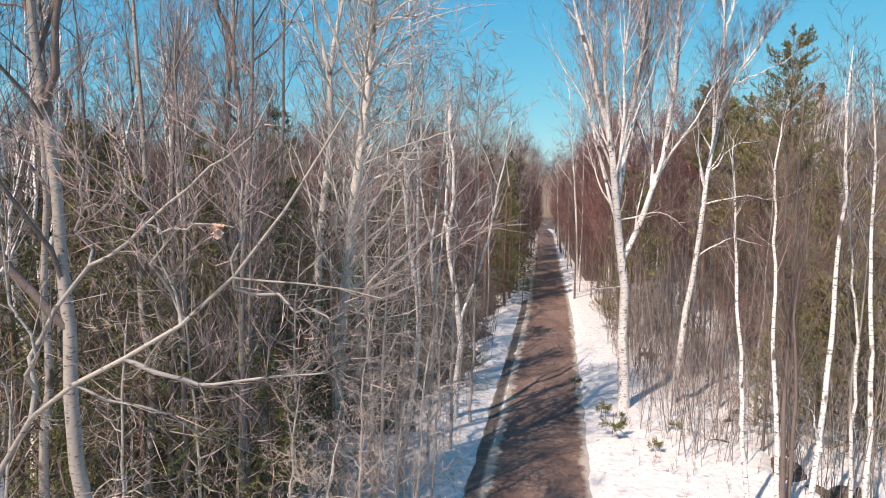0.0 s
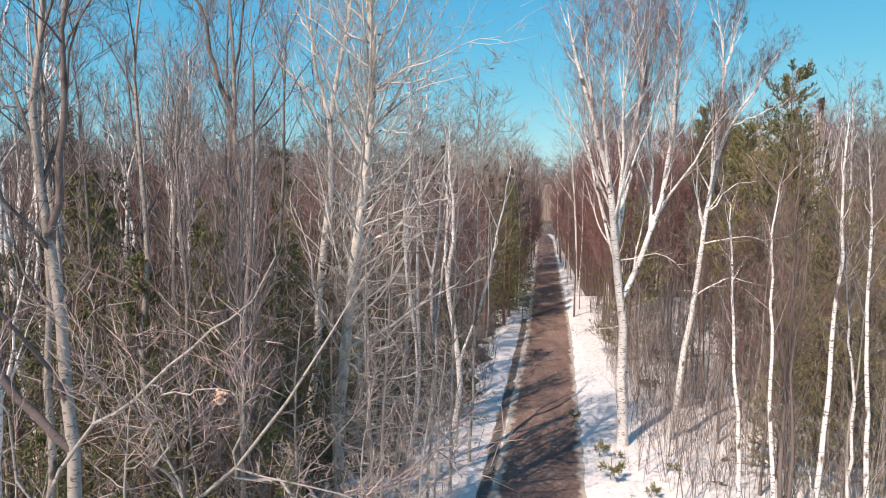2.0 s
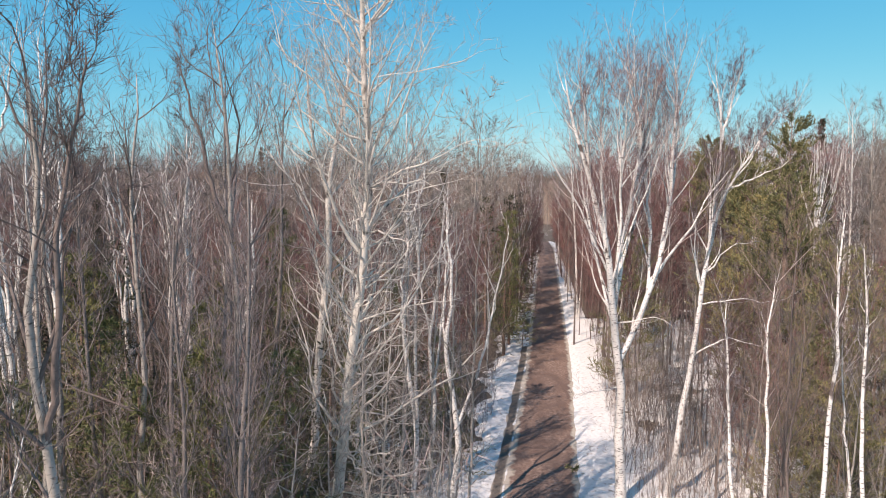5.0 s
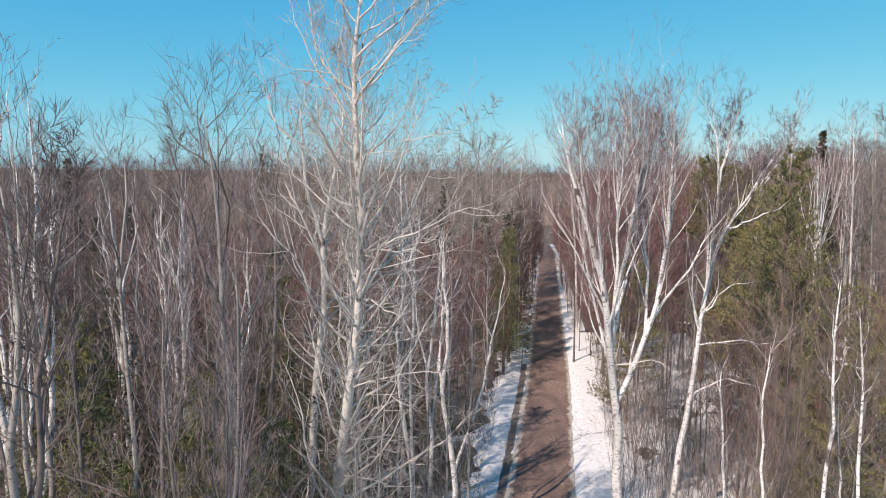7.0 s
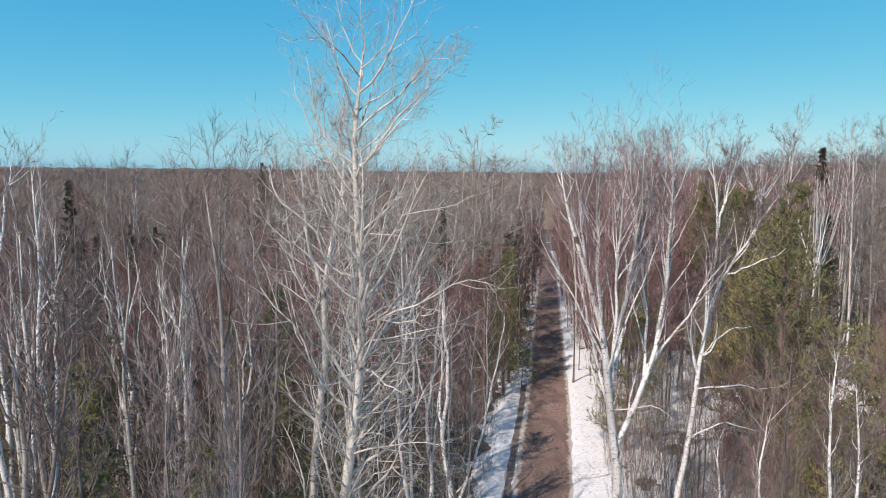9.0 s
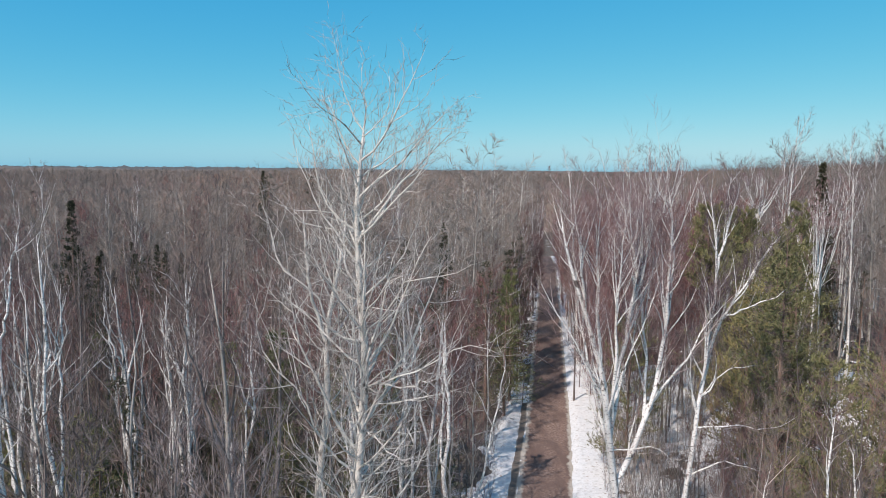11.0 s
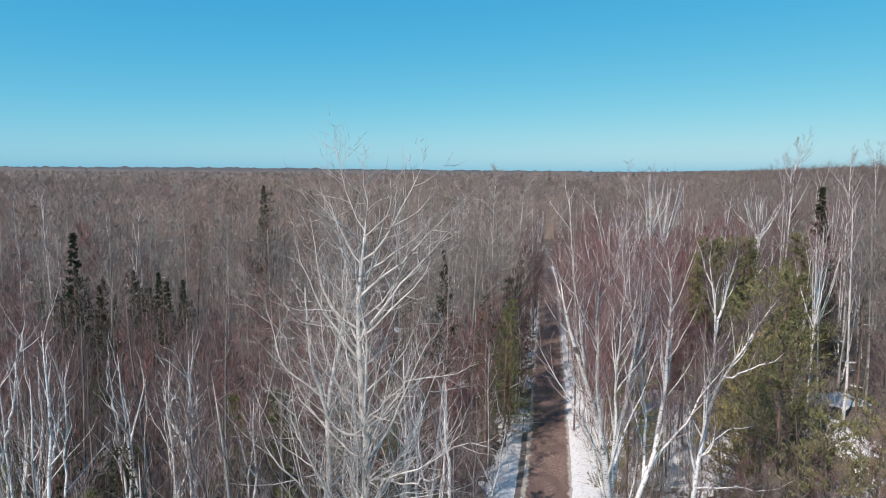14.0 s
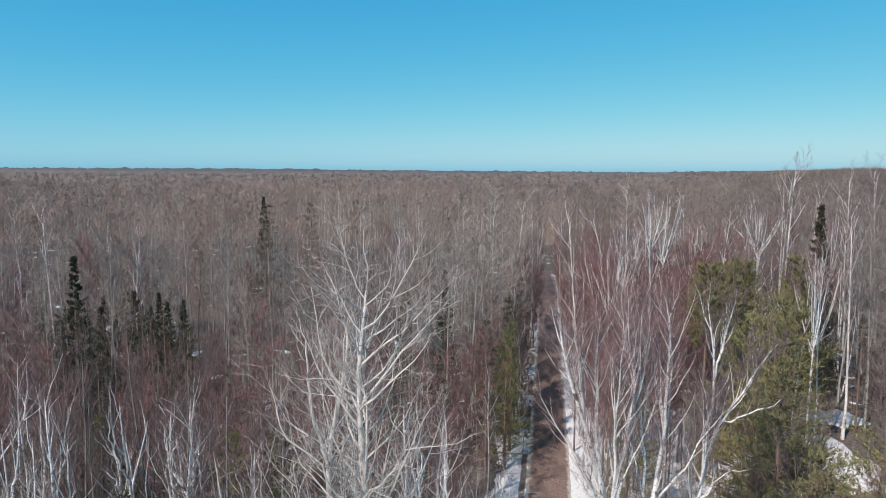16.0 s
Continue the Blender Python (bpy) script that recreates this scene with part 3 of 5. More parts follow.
# ---- trees that stand out ----
# the many-stemmed birch beside the trail
hero_tree("birch", "birch", "large white birch with several pale stems beside the trail", "birch tree", [
    ([(7.3, 24.6, -0.1), (7.15, 24.4, 3.0), (7.0, 24.2, 5.5), (6.75, 24.0, 7.8), (6.4, 23.7, 9.1), (5.9, 23.7, 11.6), (5.3, 23.7, 13.3), (4.85, 23.7, 14.7), (4.5, 23.7, 15.9), (4.4, 23.7, 16.8)], 0.215, 0.015, 10),
    ([(6.75, 24.0, 7.8), (6.85, 24.0, 10.3), (7.1, 24.0, 12.4), (7.4, 24.0, 14.3), (7.0, 24.0, 16.4), (6.75, 24.0, 17.4)], 0.105, 0.013, 11),
    ([(7.0, 24.2, 5.6), (7.6, 24.3, 7.4), (8.0, 24.2, 9.0), (8.4, 24.2, 10.3), (8.6, 24.2, 12.0), (8.7, 24.2, 14.1), (8.7, 24.2, 16.3), (8.5, 24.2, 17.6)], 0.115, 0.013, 12),
    ([(6.0, 23.75, 11.4), (6.0, 24.0, 13.6), (5.9, 24.0, 15.5), (6.0, 24.0, 16.9)], 0.07, 0.012, 7),
    ([(5.4, 23.6, 13.2), (5.2, 23.4, 15.1), (4.85, 23.4, 16.9)], 0.055, 0.012, 6),
    ([(7.1, 24.1, 12.3), (7.8, 24.4, 14.5), (8.0, 24.4, 17.1)], 0.06, 0.012, 7),
    ([(6.6, 23.9, 8.3), (6.5, 23.2, 11.0), (6.4, 22.9, 14.0), (6.6, 22.8, 16.6)], 0.07, 0.012, 8),
    ([(7.9, 24.2, 8.6), (8.1, 24.8, 10.8), (7.9, 25.1, 13.4), (7.7, 25.2, 16.4)], 0.06, 0.012, 7),
    ([(6.9, 24.1, 7.0), (6.2, 24.7, 9.4), (5.6, 25.2, 12.0), (5.3, 25.4, 15.4)], 0.06, 0.012, 7),
], 11, extra=[
    ([(7.95, 24.2, 9.0), (9.0, 23.8, 10.7), (9.7, 23.7, 12.2), (10.6, 23.7, 13.4)], 0.07, 0.012),
    ([(6.5, 23.8, 9.0), (4.9, 23.5, 12.0), (4.0, 23.5, 13.5), (3.5, 23.5, 14.6)], 0.055, 0.012),
    ([(7.0, 24.1, 7.6), (8.2, 23.6, 7.9), (9.0, 23.4, 7.2)], 0.03, 0.008),
    ([(6.9, 24.2, 4.6), (6.0, 23.8, 5.0), (5.2, 23.6, 4.8)], 0.03, 0.008),
], n2=4, n3=3, n4=3, broom=3, ratio=0.16, sub=0.40, uprights=3)
hero_tree("birch", "birch", "leaning white birch with long bare side limbs behind the brush", "birch tree", [
    ([(9.35, 25.2, -0.1), (9.7, 24.9, 4.0), (10.15, 24.8, 7.5), (10.25, 24.8, 9.2), (10.5, 24.8, 11.2), (10.5, 24.8, 13.0), (10.6, 24.8, 15.1), (10.25, 24.8, 17.4)], 0.135, 0.013, 12),
    ([(10.55, 24.8, 14.6), (11.2, 25.0, 16.4), (11.4, 25.0, 17.4)], 0.055, 0.012, 6),
    ([(10.45, 24.8, 10.9), (11.0, 24.6, 12.8), (11.8, 24.6, 14.0), (12.6, 24.6, 15.4)], 0.06, 0.012, 8),
], 12, extra=[
    ([(11.0, 24.6, 12.6), (11.9, 24.4, 13.0), (13.1, 24.3, 13.7)], 0.04, 0.01),
    ([(10.15, 24.7, 8.1), (11.3, 24.2, 8.5), (12.8, 24.0, 8.3), (13.6, 23.9, 9.0)], 0.032, 0.008),
    ([(10.2, 24.8, 9.6), (11.2, 24.9, 10.4), (12.4, 25.0, 10.6)], 0.04, 0.01),
    ([(10.0, 24.9, 6.4), (11.0, 24.6, 6.9), (12.6, 24.4, 6.5)], 0.035, 0.01),
], n2=4, n3=3, n4=3, t0=0.5, broom=3, ratio=0.17, sub=0.40, uprights=4)
# the tall aspen and the one behind it
rng = np.random.default_rng(20)
LOW = []  # long crooked dead limbs, most of them on the trail's side
for z in np.linspace(2.2, 13.0, 30):
    x, y = np.interp(z, (0, 4.5, 8.1, 10.6, 13.5), (-2.7, -2.55, -2.2, -1.95, -1.7)), 16.3
    a, far = rng.uniform(-1.9, 1.3), rng.uniform(1.4, 3.3)
    pts = [(x, y, z)]
    for j in range(1, 5):
        a += rng.normal(0, 0.22)
        pts.append((pts[-1][0] + math.cos(a) * far / 4, pts[-1][1] + math.sin(a) * far / 4, pts[-1][2] + rng.uniform(-0.12, 0.34)))
    LOW.append((pts, rng.uniform(0.02, 0.032), 0.006))
hero_tree("aspen", "aspen", "tall bare aspen with pale trunk and wide spreading limbs", "aspen tree", [
    ([(-2.7, 16.4, -0.1), (-2.55, 16.3, 4.5), (-2.2, 16.3, 8.1), (-1.95, 16.3, 10.6), (-1.7, 16.3, 13.5), (-1.8, 16.3, 15.5), (-1.85, 16.3, 17.4), (-1.8, 16.4, 18.4), (-1.72, 16.45, 19.5)], 0.175, 0.010, 72),
], 21, extra=[
    ([(-1.85, 16.2, 11.8), (-1.1, 15.8, 13.1), (-0.1, 15.8, 13.2), (0.9, 15.9, 13.9), (1.9, 15.7, 13.5)], 0.032, 0.008),
    ([(-1.75, 16.2, 13.7), (-0.6, 15.8, 15.4), (0.5, 15.7, 15.6), (1.3, 15.7, 16.0)], 0.026, 0.006),
    ([(-2.0, 16.3, 10.2), (-2.9, 16.3, 11.2), (-3.3, 16.1, 12.5), (-4.2, 16.1, 13.5), (-4.5, 16.0, 15.2)], 0.038, 0.012),
    ([(-1.8, 16.3, 13.2), (-2.6, 16.1, 14.0), (-3.0, 16.0, 15.2), (-3.8, 15.9, 16.0), (-4.1, 15.8, 17.3)], 0.036, 0.012),
] + LOW, n2=8, n3=4, n4=1, t0=0.30, fine=1.1, uprights=11)
hero_tree("aspen", "aspen", "bare aspen forking into upright pale stems", "aspen tree", [
    ([(-4.9, 21.6, -0.1), (-4.2, 21.6, 4.0), (-3.85, 21.6, 7.4), (-3.7, 21.6, 10.4), (-3.7, 21.6, 12.3), (-3.3, 21.7, 14.4), (-3.0, 21.8, 17.2)], 0.165, 0.013, 34),
    ([(-3.7, 21.6, 12.2), (-4.1, 21.4, 14.2), (-4.3, 21.3, 16.8)], 0.07, 0.012, 8),
], 22, n2=7, n3=3, n4=1, t0=0.36, fine=1.15, uprights=2)
# pale crooked young trees between the aspens and the trail
for i, (x, y, h, r, tilt) in enumerate(((-1.5, 15.0, 9.5, 0.05, 0.5), (-1.0, 17.2, 12.0, 0.06, 0.3), (-0.3, 18.6, 11.0, 0.055, 0.4), (0.4, 20.4, 12.0, 0.06, 0.2), (-2.0, 18.8, 12.5, 0.06, -0.3), (-3.3, 13.6, 8.0, 0.045, 0.4), (-0.6, 13.6, 6.0, 0.04, 0.5),
                                        (-4.6, 12.2, 7.0, 0.045, -0.4), (-5.6, 10.6, 6.6, 0.045, 0.4), (-2.9, 11.6, 5.2, 0.035, 0.3), (1.2, 23.0, 11.5, 0.06, 0.3),
                                        (-1.7, 12.0, 5.0, 0.035, 0.4), (-1.0, 12.6, 4.4, 0.035, 0.3), (-2.2, 10.6, 4.6, 0.035, 0.5), (-1.9, 13.8, 6.0, 0.04, 0.4), (-0.2, 15.6, 6.5, 0.04, 0.4))):
    hero_tree("understorey_tree", "lichen" if y > 17 else "dead", "crooked grey understorey tree with crossing branches" if y > 17 else LABELS["dead"][0], LABELS["dead"][1], [([(x, y, -0.1), (x + tilt * 0.3, y, h * 0.35), (x + tilt * 0.5, y - 0.1, h * 0.7), (x + tilt, y, h)], r, 0.01, 30)], 560 + i, n2=5, n3=3, n4=2, t0=0.14, ratio=0.19 if h > 8 else 0.26)
# slender birches at the edge of the brush
SLIM = "slender young white birch rising from brush and snow"
hero_tree("birch", "slim", SLIM, "birch tree", [([(7.95, 15.5, -0.1), (7.7, 15.5, 2.1), (7.3, 15.5, 6.2), (7.0, 15.5, 10.0)], 0.068, 0.01, 6)], 31, n2=3, n3=3, n4=2, t0=0.75, ratio=0.11)
hero_tree("birch", "slim", SLIM, "birch tree", [([(8.6, 15.5, -0.1), (8.5, 15.5, 2.1), (8.2, 15.5, 5.5), (8.1, 15.5, 9.4), (8.15, 15.5, 10.6)], 0.068, 0.01, 6)], 32, n2=3, n3=3, n4=2, t0=0.75, ratio=0.11)
hero_tree("birch", "slim", SLIM, "birch tree", [([(9.3, 15.5, -0.1), (9.5, 15.5, 2.1), (9.7, 15.5, 6.2), (9.75, 15.5, 10.4), (9.8, 15.5, 12.2)], 0.082, 0.01, 8)], 33,
          extra=[([(9.55, 15.5, 2.4), (9.2, 15.2, 3.2), (8.9, 15.0, 3.7)], 0.035, 0.01)], n2=3, n3=3, n4=3, t0=0.72, ratio=0.11)
hero_tree("birch", "slim", SLIM, "birch tree", [([(11.1, 16.5, -0.1), (11.0, 16.5, 2.0), (11.0, 16.5, 4.5), (10.5, 16.5, 8.9)], 0.056, 0.01, 6)], 34, n2=3, n3=3, n4=2, t0=0.7, ratio=0.11)
hero_tree("birch", "slim", SLIM, "birch tree", [([(10.9, 15.5, -0.1), (10.8, 15.5, 2.1), (10.6, 15.5, 6.2), (10.3, 15.5, 11.5)], 0.075, 0.01, 8)], 35, n2=3, n3=3, n4=3, t0=0.68, ratio=0.11)
# grey trees close by
hero_tree("bare_tree", "crooked", "grey-barked tree forking into crooked dark limbs", "bare tree", [
    ([(-4.9, 7.9, -0.1), (-4.6, 7.8, 3.0), (-4.7, 7.7, 5.9), (-4.75, 7.7, 7.9), (-4.75, 7.7, 9.2), (-4.9, 7.7, 10.7), (-4.75, 7.7, 12.4), (-4.9, 7.9, 14.6)], 0.13, 0.012, 9),
    ([(-4.75, 7.7, 9.2), (-4.6, 7.7, 10.7), (-4.5, 7.7, 12.4), (-4.1, 7.8, 14.4)], 0.05, 0.012, 8),
    ([(-4.7, 7.7, 6.6), (-5.3, 7.6, 7.6), (-5.8, 7.5, 9.6), (-5.9, 7.5, 12.0)], 0.06, 0.012, 6),
], 41, n2=7, n3=5, n4=4, t0=0.5)
hero_tree("bare_tree", "lichen", "low leaning grey tree with long crooked lichened limbs", "bare tree", [
    ([(-4.6, 5.6, -0.1), (-4.4, 5.5, 3.0), (-4.3, 5.5, 5.4), (-4.0, 5.5, 6.55), (-3.6, 5.5, 6.72), (-3.3, 5.4, 6.85), (-2.95, 5.2, 7.0), (-2.6, 5.0, 7.27), (-2.3, 4.9, 7.3), (-2.1, 4.9, 7.52), (-1.78, 4.9, 7.88), (-1.5, 4.9, 8.2), (-1.2, 4.9, 8.42), (-1.0, 4.9, 8.7), (-0.95, 4.9, 9.0), (-0.7, 4.9, 9.2), (-0.62, 4.9, 9.6)], 0.043, 0.006, 9),
    ([(-3.9, 5.5, 6.6), (-3.75, 5.8, 7.4), (-3.6, 6.0, 7.8), (-3.35, 6.0, 7.87), (-2.95, 6.0, 8.2), (-2.65, 6.0, 8.5), (-2.15, 6.0, 8.85), (-1.75, 6.0, 9.2), (-1.6, 6.0, 9.8)], 0.025, 0.006, 0),
], 42, extra=[
    ([(-1.8, 4.9, 7.86), (-1.5, 4.9, 7.82), (-1.3, 4.9, 7.62), (-1.0, 4.9, 7.62), (-0.8, 4.9, 7.4)], 0.018, 0.006),
    ([(-2.75, 5.1, 7.15), (-2.4, 5.15, 6.98), (-2.2, 5.2, 6.9), (-1.9, 5.2, 6.92), (-1.6, 5.2, 7.03), (-1.1, 5.2, 7.0), (-0.7, 5.2, 7.15)], 0.024, 0.007),
    ([(-2.15, 4.9, 7.5), (-2.3, 4.8, 7.8), (-2.2, 4.7, 8.2), (-2.45, 4.6, 8.9)], 0.016, 0.005),
    ([(-1.5, 4.9, 8.2), (-1.65, 4.8, 8.5), (-1.5, 4.7, 8.9), (-1.6, 4.6, 9.4)], 0.014, 0.005),
    ([(-2.95, 6.0, 8.2), (-2.7, 5.9, 8.15), (-2.4, 5.8, 8.3), (-2.0, 5.7, 8.25), (-1.7, 5.7, 8.35)], 0.014, 0.005),
    ([(-3.35, 6.0, 7.87), (-3.5, 5.9, 8.3), (-3.4, 5.8, 8.7), (-3.65, 5.7, 9.4)], 0.018, 0.005),
    ([(-3.6, 5.5, 6.72), (-3.5, 5.3, 7.2), (-3.7, 5.2, 7.7), (-3.6, 5.1, 8.3), (-3.9, 5.0, 9.0)], 0.02, 0.006),
], n2=6, n3=4, n4=2)
hero_tree("bare_tree", "crooked", "tall grey-barked tree with steep crooked limbs", "bare tree", [
    ([(-3.8, 14.1, -0.1), (-3.95, 14.0, 3.0), (-4.2, 14.0, 6.4), (-4.4, 14.0, 8.9), (-4.4, 14.0, 12.0), (-4.6, 14.0, 14.4), (-4.8, 14.0, 16.2)], 0.13, 0.012, 14),
    ([(-4.4, 14.0, 11.6), (-5.0, 13.9, 13.5), (-5.4, 13.8, 15.2)], 0.06, 0.012, 6),
], 43, n2=6, n3=5, n4=4)
for i, (x, y, h, r, kind) in enumerate(((-6.6, 10.4, 13.0, 0.10, "grey"), (-8.8, 10.2, 13.6, 0.12, "grey"), (-5.9, 12.6, 15.0, 0.10, "grey"), (-8.0, 13.6, 15.4, 0.11, "grey"))):
    rng = np.random.default_rng(500 + i)
    lean = rng.normal(0, 0.5, 2)
    hero_tree(NAMES[kind], "crooked", LABELS[kind][0], LABELS[kind][1], [([(x, y, -0.1), (x + lean[0] * 0.2, y + lean[1] * 0.2, h * 0.4), (x + lean[0] * 0.5, y + lean[1] * 0.5, h * 0.7), (x + lean[0], y + lean[1], h)], r, 0.012, 16)],
              500 + i, n2=6, n3=5, n4=2, ratio=0.2)
# clusters of thin white birches before the darker wood
for i, (x, y, h, count) in enumerate(((-6.4, 9.2, 11.8, 1), (-10.6, 16.8, 17.4, 2), (-8.8, 21.7, 15.0, 1), (-15.0, 24.0, 15.2, 2), (-11.8, 24.0, 15.4, 2), (-9.6, 23.4, 15.0, 2), (-7.1, 22.4, 14.8, 1),
                                      (-1.0, 20.5, 15.2, 1), (0.6, 23.2, 14.6, 1), (-13.4, 20.5, 14.6, 1), (-3.2, 25.0, 14.5, 1), (-0.4, 27.0, 14.0, 1))):
    rng = np.random.default_rng(600 + i)
    for j in range(count):
        a, b = x + rng.normal(0, 0.4) * (count > 1), y + rng.normal(0, 0.4) * (count > 1)
        tall = h * rng.uniform(0.84, 1.0)
        lean = rng.normal(0, 0.6, 2)
        main = [(a, b, -0.1), (a + lean[0] * 0.25 + rng.normal(0, 0.2), b + lean[1] * 0.25, tall * 0.3), (a + lean[0] * 0.5 + rng.normal(0, 0.25), b + lean[1] * 0.5, tall * 0.5),
                (a + lean[0] * 0.7 + rng.normal(0, 0.2), b + lean[1] * 0.7, tall * 0.75), (a + lean[0], b + lean[1], tall)]
        stems = [(main, rng.uniform(0.10, 0.135), 0.012, 5)]
        for k in range(3):  # forks
            g, side = 1 + k, rng.normal(0, 0.55, 2)
            p = main[g]
            top = tall * rng.uniform(0.84, 0.97)
            stems.append(([p, (p[0] + side[0] * 0.55, p[1] + side[1] * 0.55, p[2] + (top - p[2]) * 0.35), (p[0] + side[0] * 0.8 + rng.normal(0, 0.15), p[1] + side[1] * 0.8, p[2] + (top - p[2]) * 0.7), (p[0] + side[0] * 1.1, p[1] + side[1] * 1.1, top)], (0.06, 0.05, 0.04)[k], 0.010, 5))
        hero_tree("birch", "slim", "thin white birch in a small cluster before darker woods", "birch tree", stems, 640 + i * 5 + j, n2=3, n3=3, n4=0, t0=0.6, broom=1)

# torn leaves caught on the low limb
rng = np.random.default_rng(7)
f = Form()
for i in range(26):
    c = np.array((-2.1, 5.72, 8.24)) + rng.normal(0, 0.03, 3) * (0.7, 0.7, 1.3)
    a, b = unit(rng.normal(size=3)) * 0.045, unit(rng.normal(size=3)) * 0.03
    f.add(np.array([c - a, c + b, c + a, c - b]) + rng.normal(0, 0.008, (4, 3)), None, [[0, 1, 2, 3]])
LEAF = twig("dead_leaf", (0.42, 0.30, 0.23), (0.55, 0.43, 0.36), (0.70, 0.62, 0.56))
tagged(new("leaf_cluster", f.mesh("leaf_cluster", LEAF, False)), "small cluster of dry tan leaves caught on a limb", "dead leaves")

# ---- conifers ----
PINE = ("green pine with bushy upswept boughs", "pine tree")
FIR = ("dark narrow spruce above the bare wood", "spruce tree")
CEDAR = ("olive-green understorey fir among bare trunks", "fir tree")
pine_a = conifer(61, "pine", *PINE, 15.8, 1.95, PINE_GREEN, 0, "pine", 0.12)
pine_e = conifer(69, "pine", *PINE, 15.8, 1.8, PINE_GREEN, 0, "pine", 0.62)
pine_b = conifer(62, "pine", *PINE, 12.0, 2.2, PINE_GREEN, 0, "pine", 0.08)
pine_c = conifer(63, "pine", *PINE, 7.0, 2.1, PINE_GREEN, 0, "pine", 0.06)
fir_a = conifer(64, "fir", *CEDAR, 9.0, 1.9, FIR_GREEN, 0, "fir", 0.08)
fir_b = conifer(65, "fir", *CEDAR, 6.0, 1.5, FIR_GREEN, 0, "fir", 0.05)
fir_c = conifer(66, "spruce", *FIR, 16.0, 2.6, SPRUCE_GREEN, 0, "spruce", 0.1)
fir_d = conifer(67, "fir", *CEDAR, 10.0, 1.8, SPRUCE_GREEN, 1, "fir", 0.08)
pine_d = conifer(68, "pine", *PINE, 12.0, 2.2, PINE_GREEN, 1, "pine", 0.1)


def scaled(ob, x, y, turn, size=1.0):
    c = copy_thing(ob, pose(x, y, 0, 0, 0, turn))
    c.scale = (size, size, size)
    return c


for ob, x, y, turn in ((pine_a, 16.2, 30.2, 0), (pine_e, 18.6, 45.2, 40), (pine_b, 16.6, 33.5, 70), (pine_c, 16.6, 24.0, 20), (fir_a, -6.5, 27.0, 10), (fir_b, -9.4, 17.5, 30), (fir_c, -28.0, 50.0, 0), (fir_d, -13.0, 40.0, 0), (pine_d, 31.0, 57.0, 130)):
    ob.matrix_world = pose(x, y, 0, 0, 0, turn)
for ob, x, y, s in ((pine_b, 17.8, 37.0, 1.15), (pine_b, 16.4, 26.8, 0.85), (pine_e, 21.4, 49.0, 0.97), (pine_e, 24.2, 52.0, 0.96), (pine_a, 27.6, 50.0, 1.0), (pine_c, 19.5, 27.5, 1.1), 
                    (pine_c, 20.5, 23.0, 0.9), (pine_b, 14.6, 24.2, 0.62), (pine_c, 12.0, 22.0, 0.6), (pine_c, 13.6, 20.6, 0.7), (pine_c, 14.6, 22.6, 0.8), (pine_c, 22.0, 30.5, 1.2), (pine_c, 18.0, 31.5, 1.2), (pine_c, 16.8, 20.8, 0.8), (pine_c, 21.8, 26.0, 0.9), (pine_b, 29.5, 54.0, 1.1), (pine_b, 22.6, 43.5, 1.15), (pine_b, 11.2, 37.5, 0.8), (pine_c, 23.4, 33.5, 1.2),
                    (fir_a, -4.2, 26.5, 1.1), (fir_a, -6.3, 26.0, 1.32), (fir_c, -24.6, 57.0, 0.74), (fir_c, -23.0, 58.5, 0.68), (fir_c, -29.0, 108.0, 1.15), (fir_a, -2.0, 29.0, 1.0), (fir_a, -9.5, 29.5, 1.15), (fir_a, -13.5, 27.0, 1.0), (fir_b, -6.0, 20.5, 1.0), (fir_b, -12.5, 20.0, 1.1),
                    (fir_b, -3.5, 23.8, 1.0), (fir_b, 0.3, 27.5, 1.1), (fir_a, 4.9, 47.4, 1.2), (fir_a, 5.6, 50.4, 1.2), (fir_d, 3.4, 46.5, 1.2), (fir_d, 5.9, 53.6, 1.2), (fir_d, 6.0, 56.4, 1.15), (fir_d, 6.7, 59.2, 1.2), (fir_d, 8.0, 65.2, 1.2), (fir_d, 8.5, 68.0, 1.1), (fir_d, 7.6, 62.0, 1.1), (fir_d, 9.2, 71.0, 1.1), (fir_d, 10.6, 80.0, 1.2), (fir_d, 18.5, 92.0, 1.1),
                    (fir_b, -14.8, 31.0, 1.2), (fir_a, -17.5, 33.0, 1.1), (fir_a, -6.0, 12.6, 1.0), (fir_a, -4.7, 13.0, 1.05), (fir_a, -7.4, 14.0, 1.1), (fir_a, -5.4, 15.2, 1.12), (fir_a, -8.4, 12.4, 1.0), (fir_a, -3.6, 14.9, 1.0), (fir_b, -6.9, 10.8, 1.0), (fir_b, -3.4, 12.6, 0.9), (fir_a, -9.6, 15.2, 0.9), (fir_b, -6.1, 16.2, 0.9), (fir_b, -8.6, 16.4, 1.0), (fir_b, -5.0, 18.9, 1.05), (fir_b, -10.4, 18.6, 1.1), (fir_d, 17.0, 58.0, 1.1),
                    (fir_d, -24.8, 95.0, 1.8), (fir_d, -20.5, 104.0, 1.78), (fir_c, 36.6, 63.7, 1.21), (fir_c, 38.4, 66.0, 1.12), (fir_c, 0.5, 57.0, 0.87), (fir_d, -2.9, 55.0, 1.25), (fir_c, -22.6, 54.0, 0.72), (fir_c, -26.2, 56.0, 0.76), (fir_c, -30.4, 54.0, 0.7), (fir_d, 28.3, 70.0, 1.5), 
                    (fir_d, -8.0, 75.0, 1.4), (fir_d, -2.0, 82.0, 1.35), (fir_d, -30.0, 62.0, 1.1), (fir_d, -17.0, 44.0, 1.2), (pine_d, 27.0, 58.0, 1.0), (pine_d, 31.0, 62.0, 1.0), (fir_d, 36.0, 55.0, 1.0)):
